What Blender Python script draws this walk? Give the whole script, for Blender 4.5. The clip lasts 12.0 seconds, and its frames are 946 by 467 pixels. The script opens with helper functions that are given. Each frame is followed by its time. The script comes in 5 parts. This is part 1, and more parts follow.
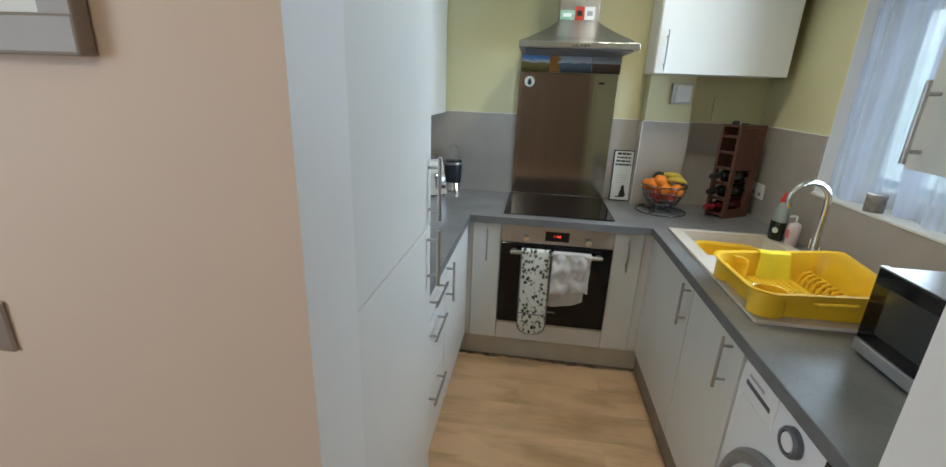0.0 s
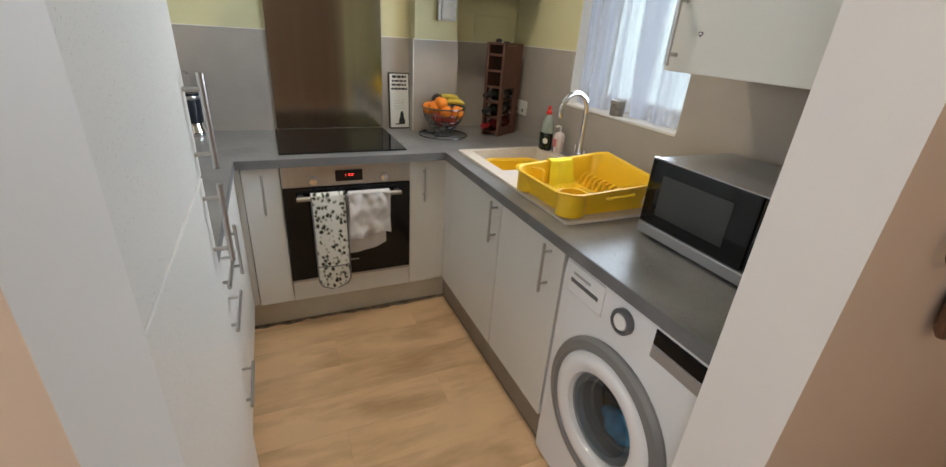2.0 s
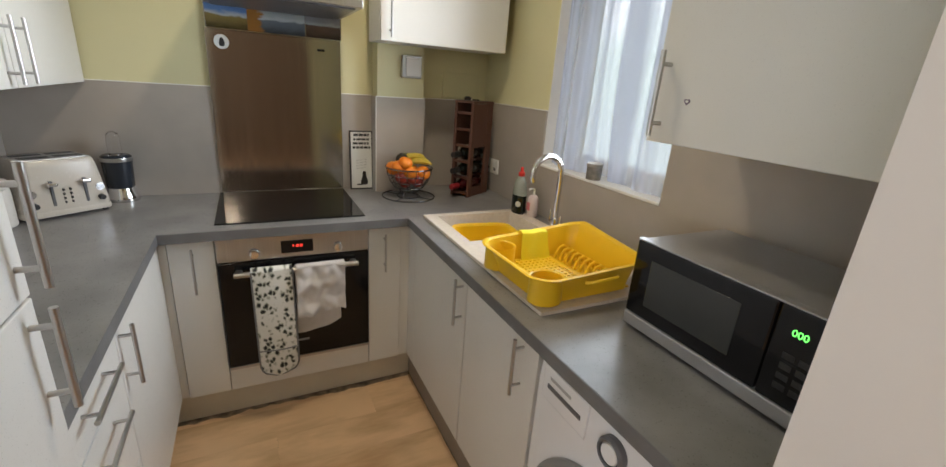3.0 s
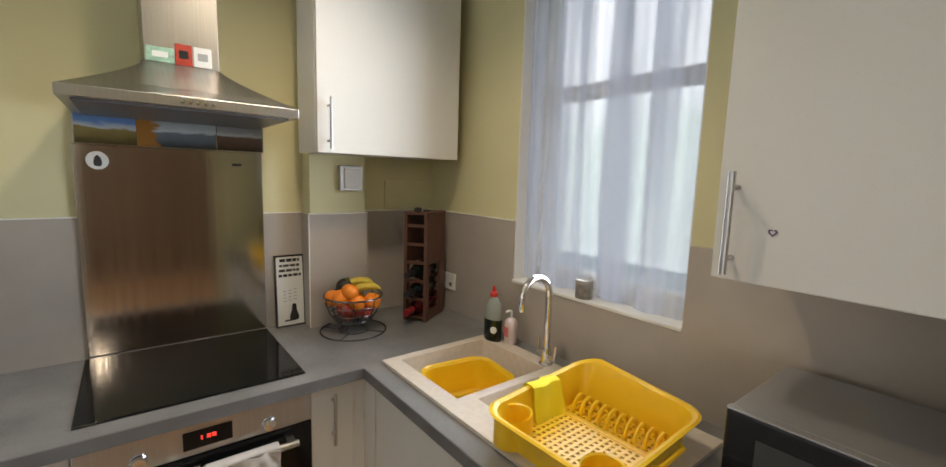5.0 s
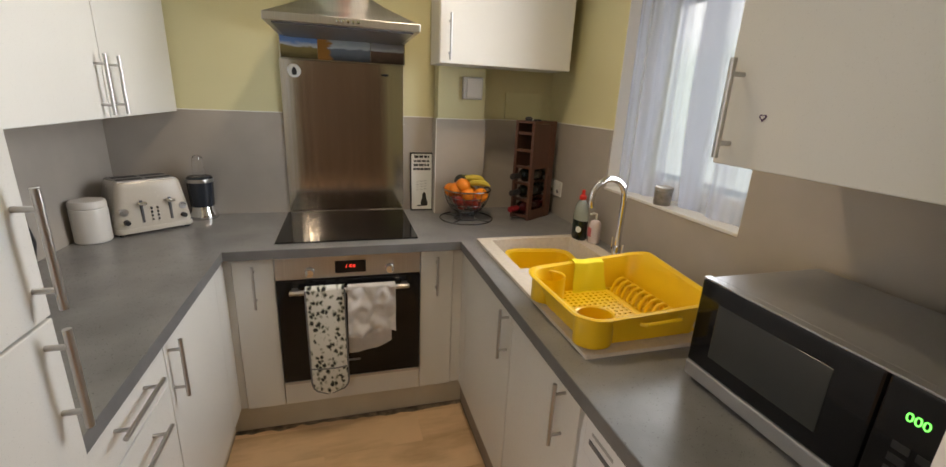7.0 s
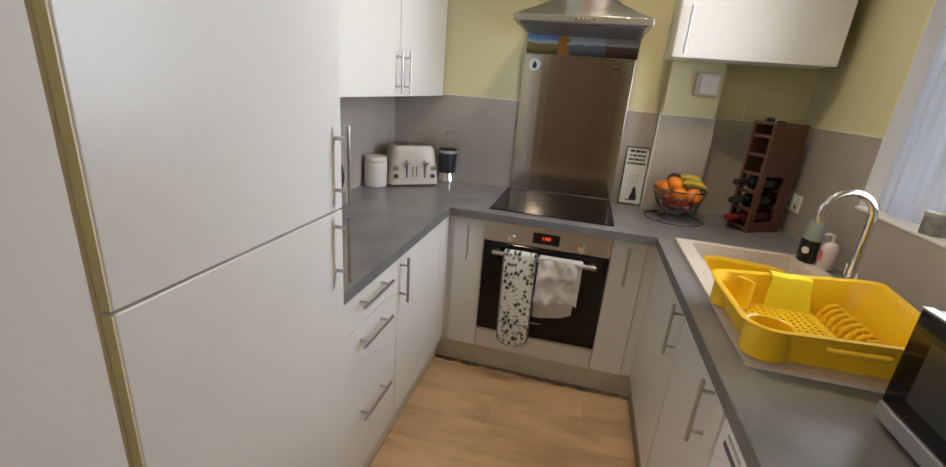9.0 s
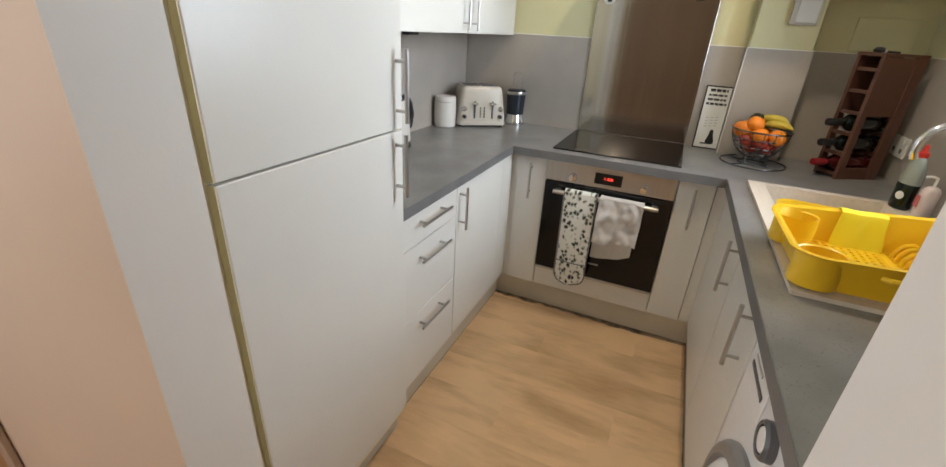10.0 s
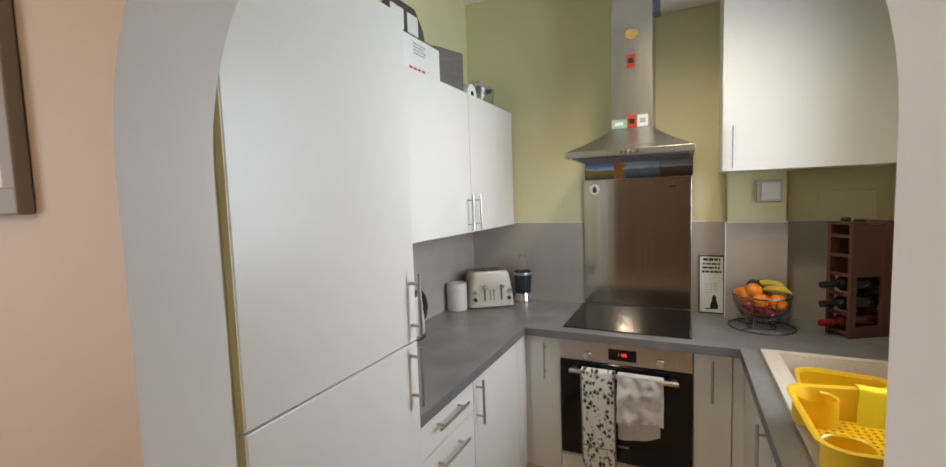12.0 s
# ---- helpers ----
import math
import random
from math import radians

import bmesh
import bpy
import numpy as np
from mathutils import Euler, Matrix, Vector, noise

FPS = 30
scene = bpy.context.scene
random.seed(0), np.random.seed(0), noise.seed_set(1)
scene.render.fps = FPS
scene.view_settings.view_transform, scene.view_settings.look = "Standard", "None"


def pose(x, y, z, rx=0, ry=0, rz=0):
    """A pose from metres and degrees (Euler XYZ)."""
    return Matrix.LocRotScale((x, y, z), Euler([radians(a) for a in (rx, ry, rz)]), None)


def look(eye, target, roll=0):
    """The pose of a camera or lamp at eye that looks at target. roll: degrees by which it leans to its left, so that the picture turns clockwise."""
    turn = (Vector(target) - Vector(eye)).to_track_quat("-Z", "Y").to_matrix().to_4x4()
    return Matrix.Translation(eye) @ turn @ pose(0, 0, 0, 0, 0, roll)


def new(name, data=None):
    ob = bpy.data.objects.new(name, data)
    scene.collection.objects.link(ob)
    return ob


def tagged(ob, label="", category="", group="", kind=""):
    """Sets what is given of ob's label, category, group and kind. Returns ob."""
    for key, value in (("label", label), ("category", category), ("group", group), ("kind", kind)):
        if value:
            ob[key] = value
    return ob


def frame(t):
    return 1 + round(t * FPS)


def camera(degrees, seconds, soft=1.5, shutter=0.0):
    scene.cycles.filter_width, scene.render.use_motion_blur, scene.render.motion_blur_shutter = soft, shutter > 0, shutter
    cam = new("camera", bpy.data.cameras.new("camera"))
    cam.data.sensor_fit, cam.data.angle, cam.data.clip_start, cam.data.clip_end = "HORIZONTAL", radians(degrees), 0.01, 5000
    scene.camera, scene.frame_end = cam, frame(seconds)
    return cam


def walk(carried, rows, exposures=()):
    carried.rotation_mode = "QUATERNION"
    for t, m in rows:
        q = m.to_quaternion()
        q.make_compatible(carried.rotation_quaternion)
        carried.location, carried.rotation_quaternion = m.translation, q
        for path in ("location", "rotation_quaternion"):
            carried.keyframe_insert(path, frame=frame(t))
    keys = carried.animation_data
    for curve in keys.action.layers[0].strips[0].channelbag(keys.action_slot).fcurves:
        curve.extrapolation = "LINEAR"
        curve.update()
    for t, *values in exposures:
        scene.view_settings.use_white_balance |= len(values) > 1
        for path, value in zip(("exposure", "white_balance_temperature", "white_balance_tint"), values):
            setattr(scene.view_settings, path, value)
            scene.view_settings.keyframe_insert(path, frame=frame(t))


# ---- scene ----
cam = camera(94.0, 12.0)
PATH = [
    (0, (-0.159, -2.275, 1.548), (-0.404, -0.392, 0.92), 2.3),
    (0.5, (-0.172, -2.212, 1.53), (0.036, -0.342, 0.851), 2.8),
    (1, (-0.23, -2.139, 1.512), (0.295, -0.366, 0.75), 3.1),
    (1.5, (-0.297, -2.107, 1.458), (0.41, -0.43, 0.629), 3.7),
    (2, (-0.301, -2.06, 1.464), (0.472, -0.415, 0.63), 4.1),
    (2.5, (-0.246, -1.983, 1.489), (0.555, -0.311, 0.739), 4.4),
    (3, (-0.137, -1.853, 1.501), (0.731, -0.17, 0.857), 4.3),
    (3.5, (-0.06, -1.725, 1.513), (0.914, -0.068, 0.962), 4.0),
    (3.7, (-0.081, -1.655, 1.514), (0.952, -0.022, 1.001), 3.8),
    (5.3, (-0.164, -1.399, 1.585), (1.07, 0.157, 1.348), 1.6),
    (5.5, (-0.173, -1.409, 1.58), (1.013, 0.177, 1.3), 1.5),
    (6, (-0.096, -1.526, 1.552), (0.849, 0.194, 1.167), 2.5),
    (6.5, (-0.025, -1.688, 1.527), (0.667, 0.124, 1.041), 3.2),
    (8.3, (0.011, -1.939, 1.469), (0.155, -0.074, 0.763), 2.2),
    (8.5, (0.027, -1.949, 1.477), (0.017, -0.07, 0.791), 2.9),
    (9, (0.104, -1.991, 1.474), (-0.321, -0.145, 0.831), 4.7),
    (9.5, (0.165, -2.045, 1.456), (-0.485, -0.29, 0.753), 4.3),
    (10, (0.218, -2.073, 1.416), (-0.497, -0.406, 0.573), 3.3),
    (10.5, (0.221, -2.079, 1.389), (-0.538, -0.449, 0.514), 2.1),
    (11, (0.234, -2.085, 1.458), (-0.616, -0.388, 0.827), 0.3),
    (11.5, (0.244, -2.101, 1.527), (-0.637, -0.335, 1.206), -1.3),
    (12, (0.259, -2.118, 1.567), (-0.603, -0.32, 1.409), -1.9),
]
EXPOSURES = [(0, -0.33, 5500, 2), (0.5, -0.38, 5450, 4), (1.5, -0.08, 5900, 8), (2.5, -0.22, 6200, 10), (3.5, -0.30, 6450, 11), (5.5, -0.37, 6500, 12), (6.5, -0.40, 7000, 13),
             (8.5, -0.40, 6550, 13), (9.5, -0.18, 6450, 11), (10.5, 0.06, 6150, 9), (11.5, -0.28, 6450, 10), (12, -0.32, 6400, 11)]
walk(cam, [(t, look(eye, target, roll)) for t, eye, target, roll in PATH], EXPOSURES)

# ---- world, sun, lights ----
world = bpy.data.worlds.new("world")
scene.world = world
world.use_nodes = True
wn = world.node_tree.nodes
sky = wn.new("ShaderNodeTexSky")
sky.sky_type, sky.sun_disc, sky.sun_elevation, sky.sun_rotation = "NISHITA", False, radians(38), radians(75)
wn["Background"].inputs["Strength"].default_value = 0.15
world.node_tree.links.new(sky.outputs[0], wn["Background"].inputs["Color"])


def lamp(name, kind, m, energy, colour, size=0.1, size_y=None, spread=180):
    data = bpy.data.lights.new(name, kind)
    data.energy, data.color = energy, colour
    if kind == "AREA":
        data.shape, data.size, data.size_y, data.spread = "RECTANGLE", size, size_y or size, radians(spread)
    elif kind == "SUN":
        data.angle = radians(size)
    else:
        data.shadow_soft_size = size
    ob = new(name, data)
    ob.matrix_world = m
    return ob


lamp("sun", "SUN", look((6, 3, 6), (1.1, -0.5, 1.2)), 0.8, (1, 0.97, 0.93), 12)
# the sky's light in the kitchen window; the living room one is unseen, added
XR_WINDOW = 1.14
lamp("kitchen_window_light", "AREA", look((XR_WINDOW + 0.004, -0.43, 1.76), (0.1, -0.43, 1.76)), 20.0, (0.84, 0.92, 1.0), 0.66, 1.1, 125)
lamp("living_fill_light", "AREA", look((-2.17, -3.2, 1.5), (0.6, -2.6, 1.2)), 24, (0.98, 0.96, 0.95), 1.2, 1.2)
# bulbs of the two ceiling lamps
bulb = lamp("kitchen_bulb", "SPOT", look((0.30, -0.45, 2.68), (0.16, -0.16, 0.6)), 54, (1.0, 0.83, 0.60), 0.07)
bulb.data.spot_size, bulb.data.spot_blend = radians(130), 0.9
lamp("living_bulb", "POINT", pose(-0.5, -3.3, 2.3), 23, (1.0, 0.82, 0.60), 0.08)


# ---- materials ----
def material(name, colour, rough=0.5, metal=0.0, vary=0.06, scale=4.0, bump=0.0, bump_scale=120.0, stretch=(1, 1, 1),
             wear=0.0, spread=0.0, coat=0.0):
    m = bpy.data.materials.new(name)
    m.use_nodes = True
    n, l = m.node_tree.nodes, m.node_tree.links
    b = n["Principled BSDF"]
    b.inputs["Metallic"].default_value = metal
    b.inputs["Coat Weight"].default_value = coat
    tc, mp = n.new("ShaderNodeTexCoord"), n.new("ShaderNodeMapping")
    mp.inputs["Scale"].default_value = stretch
    l.new(tc.outputs["Object"], mp.inputs[0])
    big, fine = n.new("ShaderNodeTexNoise"), n.new("ShaderNodeTexNoise")
    big.inputs["Scale"].default_value, big.inputs["Detail"].default_value = scale, 4
    fine.inputs["Scale"].default_value, fine.inputs["Detail"].default_value = bump_scale, 3
    l.new(mp.outputs[0], big.inputs[0]), l.new(mp.outputs[0], fine.inputs[0])
    ramp = n.new("ShaderNodeMapRange")
    ramp.inputs["From Min"].default_value, ramp.inputs["From Max"].default_value = 0.3, 0.7
    ramp.inputs["To Min"].default_value, ramp.inputs["To Max"].default_value = 1 - vary, 1 + vary
    l.new(big.outputs[0], ramp.inputs[0])
    hsv = n.new("ShaderNodeHueSaturation")
    hsv.inputs["Color"].default_value = (*colour, 1)
    value = ramp.outputs[0]
    if spread:
        info, mr, mul = n.new("ShaderNodeObjectInfo"), n.new("ShaderNodeMapRange"), n.new("ShaderNodeMath")
        mr.inputs["To Min"].default_value, mr.inputs["To Max"].default_value = 1 - spread, 1 + spread
        mul.operation = "MULTIPLY"
        l.new(info.outputs["Random"], mr.inputs[0]), l.new(mr.outputs[0], mul.inputs[0]), l.new(value, mul.inputs[1])
        value = mul.outputs[0]
    l.new(value, hsv.inputs["Value"])
    l.new(hsv.outputs[0], b.inputs["Base Color"])
    rr = n.new("ShaderNodeMapRange")
    rr.inputs["To Min"].default_value, rr.inputs["To Max"].default_value = max(rough - 0.08 - wear, 0.02), rough + 0.08 + wear
    l.new(fine.outputs[0] if not wear else big.outputs[0], rr.inputs[0])
    l.new(rr.outputs[0], b.inputs["Roughness"])
    if bump:
        bp = n.new("ShaderNodeBump")
        bp.inputs["Strength"].default_value, bp.inputs["Distance"].default_value = bump, 0.002
        l.new(fine.outputs[0], bp.inputs["Height"]), l.new(bp.outputs[0], b.inputs["Normal"])
    return m


def glass(name, colour=(1, 1, 1), rough=0.02, ior=1.45):
    m = bpy.data.materials.new(name)
    m.use_nodes = True
    b = m.node_tree.nodes["Principled BSDF"]
    b.inputs["Base Color"].default_value, b.inputs["Roughness"].default_value = (*colour, 1), rough
    b.inputs["Transmission Weight"].default_value, b.inputs["IOR"].default_value = 1, ior
    return m


def thin_glass(name, tint, gloss):
    """Thin pane: lets light straight through with a tint, and a little of it is mirrored."""
    m = bpy.data.materials.new(name)
    m.use_nodes = True
    n, l = m.node_tree.nodes, m.node_tree.links
    n.remove(n["Principled BSDF"])
    clear, shine, mix = n.new("ShaderNodeBsdfTransparent"), n.new("ShaderNodeBsdfGlossy"), n.new("ShaderNodeMixShader")
    clear.inputs[0].default_value, shine.inputs["Roughness"].default_value, mix.inputs[0].default_value = (*tint, 1), 0.05, gloss
    l.new(clear.outputs[0], mix.inputs[1]), l.new(shine.outputs[0], mix.inputs[2]), l.new(mix.outputs[0], n["Material Output"].inputs[0])
    return m


def glow(name, colour, strength):
    m = bpy.data.materials.new(name)
    m.use_nodes = True
    b = m.node_tree.nodes["Principled BSDF"]
    b.inputs["Base Color"].default_value = (0.02, 0.02, 0.02, 1)
    b.inputs["Emission Color"].default_value, b.inputs["Emission Strength"].default_value = (*colour, 1), strength
    return m


def sheer(name):
    """White voile: part of the light goes straight through, part is scattered, more thread in denser bands."""
    m = bpy.data.materials.new(name)
    m.use_nodes = True
    n, l = m.node_tree.nodes, m.node_tree.links
    n.remove(n["Principled BSDF"])
    clear, thr, dif, mix1, mix2 = (n.new("ShaderNode" + k) for k in ("BsdfTransparent", "BsdfTranslucent", "BsdfDiffuse", "MixShader", "MixShader"))
    thr.inputs[0].default_value = (0.77, 0.84, 0.99, 1)
    dif.inputs[0].default_value = (0.68, 0.73, 0.95, 1)
    mix1.inputs[0].default_value = 0.4
    l.new(thr.outputs[0], mix1.inputs[1]), l.new(dif.outputs[0], mix1.inputs[2])
    tc, mp, nz, mr = n.new("ShaderNodeTexCoord"), n.new("ShaderNodeMapping"), n.new("ShaderNodeTexNoise"), n.new("ShaderNodeMapRange")
    mp.inputs["Scale"].default_value = (1, 7, 0.22)
    l.new(tc.outputs["Object"], mp.inputs[0]), l.new(mp.outputs[0], nz.inputs[0])
    nz.inputs["Scale"].default_value = 1.2
    mr.inputs["From Min"].default_value, mr.inputs["From Max"].default_value = 0.43, 0.57
    mr.inputs["To Min"].default_value, mr.inputs["To Max"].default_value = 0.30, 0.90
    l.new(nz.outputs[0], mr.inputs[0]), l.new(mr.outputs[0], mix2.inputs[0])
    l.new(clear.outputs[0], mix2.inputs[1]), l.new(mix1.outputs[0], mix2.inputs[2])
    l.new(mix2.outputs[0], n["Material Output"].inputs[0])
    return m


def oak(name, light, dark, spread=0.10, rough=0.42):
    """Oak boards: long grain along x, drawn out noise and a few dark streaks, each board of its own tone."""
    m = material(name, light, rough, vary=0.05, scale=5, spread=spread)
    n, l = m.node_tree.nodes, m.node_tree.links
    hsv = next(x for x in n if x.type == "HUE_SAT")
    tc, mp, info, add = n.new("ShaderNodeTexCoord"), n.new("ShaderNodeMapping"), n.new("ShaderNodeObjectInfo"), n.new("ShaderNodeVectorMath")
    mp.inputs["Scale"].default_value = (0.8, 3.2, 3.2)
    scale = n.new("ShaderNodeVectorMath")
    scale.operation, scale.inputs[0].default_value = "SCALE", (7.0, 3.0, 5.0)
    l.new(info.outputs["Random"], scale.inputs["Scale"])
    l.new(tc.outputs["Object"], add.inputs[0]), l.new(scale.outputs[0], add.inputs[1]), l.new(add.outputs[0], mp.inputs[0])
    nz, fine, mixf, mix = n.new("ShaderNodeTexNoise"), n.new("ShaderNodeTexNoise"), n.new("ShaderNodeMath"), n.new("ShaderNodeMix")
    nz.inputs["Scale"].default_value, nz.inputs["Detail"].default_value, nz.inputs["Distortion"].default_value = 1.5, 5, 1.0
    fine.inputs["Scale"].default_value, fine.inputs["Detail"].default_value = 14, 4
    l.new(mp.outputs[0], nz.inputs[0]), l.new(mp.outputs[0], fine.inputs[0])
    mixf.operation = "MULTIPLY_ADD"
    mixf.inputs[1].default_value = 0.22
    l.new(fine.outputs[0], mixf.inputs[0]), l.new(nz.outputs[0], mixf.inputs[2])
    ramp = n.new("ShaderNodeValToRGB")
    ramp.color_ramp.elements[0].position, ramp.color_ramp.elements[0].color = 0.38, (*dark, 1)
    ramp.color_ramp.elements[1].position, ramp.color_ramp.elements[1].color = 0.68, (*light, 1)
    l.new(mixf.outputs[0], ramp.inputs[0]), l.new(ramp.outputs[0], hsv.inputs["Color"])
    return m


YELLOW = material("yellow_wall_paint", (0.64, 0.60, 0.36), 0.62, vary=0.03, scale=2, bump=0.12, bump_scale=180)
BEIGE = material("beige_wall_paint", (0.64, 0.525, 0.42), 0.6, vary=0.03, scale=2, bump=0.12, bump_scale=180)
UNSEEN_WALL = material("dark_unseen_wall", (0.26, 0.20, 0.145), 0.6, vary=0.05, scale=2)
JAMB = material("white_arch_paint", (0.76, 0.75, 0.725), 0.5, vary=0.03, scale=3, bump=0.1, bump_scale=150)
WHITE = material("white_ceiling_paint", (0.8, 0.79, 0.76), 0.6, vary=0.02)
SPLASH = material("grey_splash_panel", (0.41, 0.368, 0.325), 0.33, vary=0.05, scale=7, bump=0.03)
WORKTOP = material("slate_worktop", (0.215, 0.212, 0.212), 0.30, vary=0.22, scale=6, bump=0.06, bump_scale=220, stretch=(1, 1, 1))
EDGE = material("worktop_edge", (0.145, 0.145, 0.15), 0.4, vary=0.15, scale=9)
DOOR = material("cream_white_laminate", (0.70, 0.69, 0.66), 0.3, vary=0.02, scale=3, bump=0.02, bump_scale=300)
CARCASS = material("cream_carcass", (0.66, 0.63, 0.55), 0.45, vary=0.03)
PLINTH = material("beige_plinth", (0.58, 0.54, 0.45), 0.45, vary=0.08, scale=5, wear=0.05)
TRIM = material("white_trim", (0.8, 0.79, 0.76), 0.35, vary=0.02)
TINTED_EDGE = material("shade_tinted_edge", (0.72, 0.64, 0.46), 0.5, vary=0.05)
OLIVE = material("olive_edge", (0.78, 0.72, 0.56), 0.55, vary=0.05)
STEEL = material("brushed_steel", (0.50, 0.485, 0.465), 0.34, 1.0, vary=0.06, scale=3, bump=0.10, bump_scale=60, stretch=(60, 1, 1))
PANEL_STEEL = material("brushed_steel_panel", (0.50, 0.48, 0.455), 0.12, 1.0, vary=0.06, scale=2, bump=0.05, bump_scale=7, stretch=(9, 9, 0.08))
for m, amount in ((PANEL_STEEL, 0.6), (STEEL, 0.5)):
    m.node_tree.nodes["Principled BSDF"].inputs["Anisotropic"].default_value = amount
    m.node_tree.nodes["Principled BSDF"].inputs["Anisotropic Rotation"].default_value = 0.25
CHROME = material("chrome", (0.78, 0.78, 0.79), 0.10, 1.0, vary=0.02)
SATIN = material("satin_nickel", (0.50, 0.49, 0.48), 0.32, 1.0, vary=0.04)
BLACK_GLASS = material("black_glass", (0.006, 0.006, 0.007), 0.06, vary=0.05)
BLACK_GLASS.node_tree.nodes["Principled BSDF"].inputs["Specular IOR Level"].default_value = 0.32
BLACK = material("black_plastic", (0.016, 0.016, 0.018), 0.35, vary=0.1)
SILVER = material("silver_paint", (0.42, 0.42, 0.43), 0.34, 0.6, vary=0.04)
MIDGREY = material("mid_grey_plastic", (0.20, 0.195, 0.195), 0.35, vary=0.06)
DARKGREY = material("dark_grey_plastic", (0.10, 0.10, 0.11), 0.35, vary=0.06)
WHITEGOODS = material("white_enamel", (0.80, 0.80, 0.81), 0.22, vary=0.015)
SINK = material("cream_composite", (0.69, 0.61, 0.52), 0.42, vary=0.06, scale=60)
YELLOW_PLASTIC = material("yellow_plastic", (0.86, 0.54, 0.014), 0.33, vary=0.05, scale=8)
CLOTH_YELLOW = material("yellow_cloth", (0.85, 0.72, 0.02), 0.8, vary=0.06, bump=0.4, bump_scale=400)
OAK = oak("oak_floor", (0.74, 0.505, 0.295), (0.48, 0.30, 0.155), 0.03, 0.36)
SUBFLOOR = material("dark_subfloor", (0.10, 0.08, 0.06), 0.8, vary=0.2)
WOOD_DARK = material("dark_stained_wood", (0.098, 0.040, 0.025), 0.45, vary=0.25, scale=6, bump=0.15, bump_scale=40, stretch=(1, 1, 0.15))
WOOD_DOOR = material("brown_wood_door", (0.30, 0.15, 0.06), 0.4, vary=0.2, scale=5, stretch=(1, 1, 0.2))
PANE = glass("window_glass")
VOILE = sheer("white_voile")

# ---- building helpers ----
BASE = {}


def thing(name, x=0, y=0, z=0, turn=0, label="", category="", group="", kind=""):
    ob = new(name)
    BASE[ob] = pose(x, y, z, 0, 0, turn)
    ob.matrix_world = BASE[ob]
    ob.empty_display_size = 0.05
    return tagged(ob, label, category, group, kind)


def part(name, bm, mat, parent=None, label="", local=False, smooth=False):
    """One mesh object under a thing or part. World coordinates, unless local to the thing."""
    me = bpy.data.meshes.new(name)
    bmesh.ops.recalc_face_normals(bm, faces=bm.faces)
    bm.to_mesh(me)
    bm.free()
    me.materials.append(mat)
    if smooth:
        for p in me.polygons:
            p.use_smooth = True
        me.set_sharp_from_angle(angle=radians(38))
    ob = new(name, me)
    if parent is not None:
        if not local:
            me.transform(BASE[parent].inverted())
        ob.parent = parent
        BASE[ob] = BASE[parent]
    else:
        BASE[ob] = Matrix()
    return tagged(ob, label)


def box(x0, x1, y0, y1, z0, z1, bevel=0.0, seg=2, bm=None):
    b = bmesh.new()
    bmesh.ops.create_cube(b, size=1)
    for v in b.verts:
        v.co = Vector(((x0 + x1) / 2 + v.co.x * (x1 - x0), (y0 + y1) / 2 + v.co.y * (y1 - y0), (z0 + z1) / 2 + v.co.z * (z1 - z0)))
    if bevel:
        bmesh.ops.bevel(b, geom=b.edges[:], offset=bevel, segments=seg, profile=0.5, affect="EDGES")
    if bm is None:
        return b
    return join(bm, b)


def join(a, b):
    me = bpy.data.meshes.new("tmp")
    b.to_mesh(me)
    b.free()
    a.from_mesh(me)
    bpy.data.meshes.remove(me)
    return a


def moved(bm, m):
    bmesh.ops.transform(bm, matrix=m, verts=bm.verts)
    return bm


def rod(p0, p1, r, seg=12, bm=None, r2=None):
    p0, p1 = Vector(p0), Vector(p1)
    b = bmesh.new()
    bmesh.ops.create_cone(b, cap_ends=True, segments=seg, radius1=r, radius2=r if r2 is None else r2, depth=(p1 - p0).length)
    moved(b, Matrix.Translation((p0 + p1) / 2) @ (p1 - p0).to_track_quat("Z", "Y").to_matrix().to_4x4())
    return b if bm is None else join(bm, b)


def tube(points, r, seg=8, closed=False, bm=None):
    pts = [Vector(p) for p in points]
    b = bmesh.new()
    rings, up = [], Vector((0, 0, 1))
    k = len(pts)
    for i, p in enumerate(pts):
        d = (pts[(i + 1) % k] - pts[i - 1]) if closed else (pts[min(i + 1, k - 1)] - pts[max(i - 1, 0)])
        d.normalize()
        side = d.cross(up)
        if side.length < 0.05:
            side = d.cross(Vector((0, 1, 0)))
        side.normalize()
        top = side.cross(d)
        rings.append([b.verts.new(p + r * (math.cos(a) * side + math.sin(a) * top)) for a in (2 * math.pi * j / seg for j in range(seg))])
        up = top
    for i in range(k if closed else k - 1):
        a, c = rings[i], rings[(i + 1) % k]
        for j in range(seg):
            b.faces.new((a[j], a[(j + 1) % seg], c[(j + 1) % seg], c[j]))
    if not closed:
        b.faces.new(rings[0]), b.faces.new(rings[-1][::-1])
    return b if bm is None else join(bm, b)


def lathe(profile, seg=24, bm=None, m=None, squash=1.0):
    b = bmesh.new()
    rings = []
    for r, z in profile:
        if r < 1e-5:
            rings.append([b.verts.new((0, 0, z))])
        else:
            rings.append([b.verts.new((r * math.cos(2 * math.pi * j / seg), squash * r * math.sin(2 * math.pi * j / seg), z)) for j in range(seg)])
    for a, c in zip(rings, rings[1:]):
        for j in range(seg):
            q = [a[j % len(a)], a[(j + 1) % len(a)], c[(j + 1) % len(c)], c[j % len(c)]]
            q = list(dict.fromkeys(q))
            if len(q) > 2:
                b.faces.new(q)
    if m is not None:
        moved(b, m)
    return b if bm is None else join(bm, b)


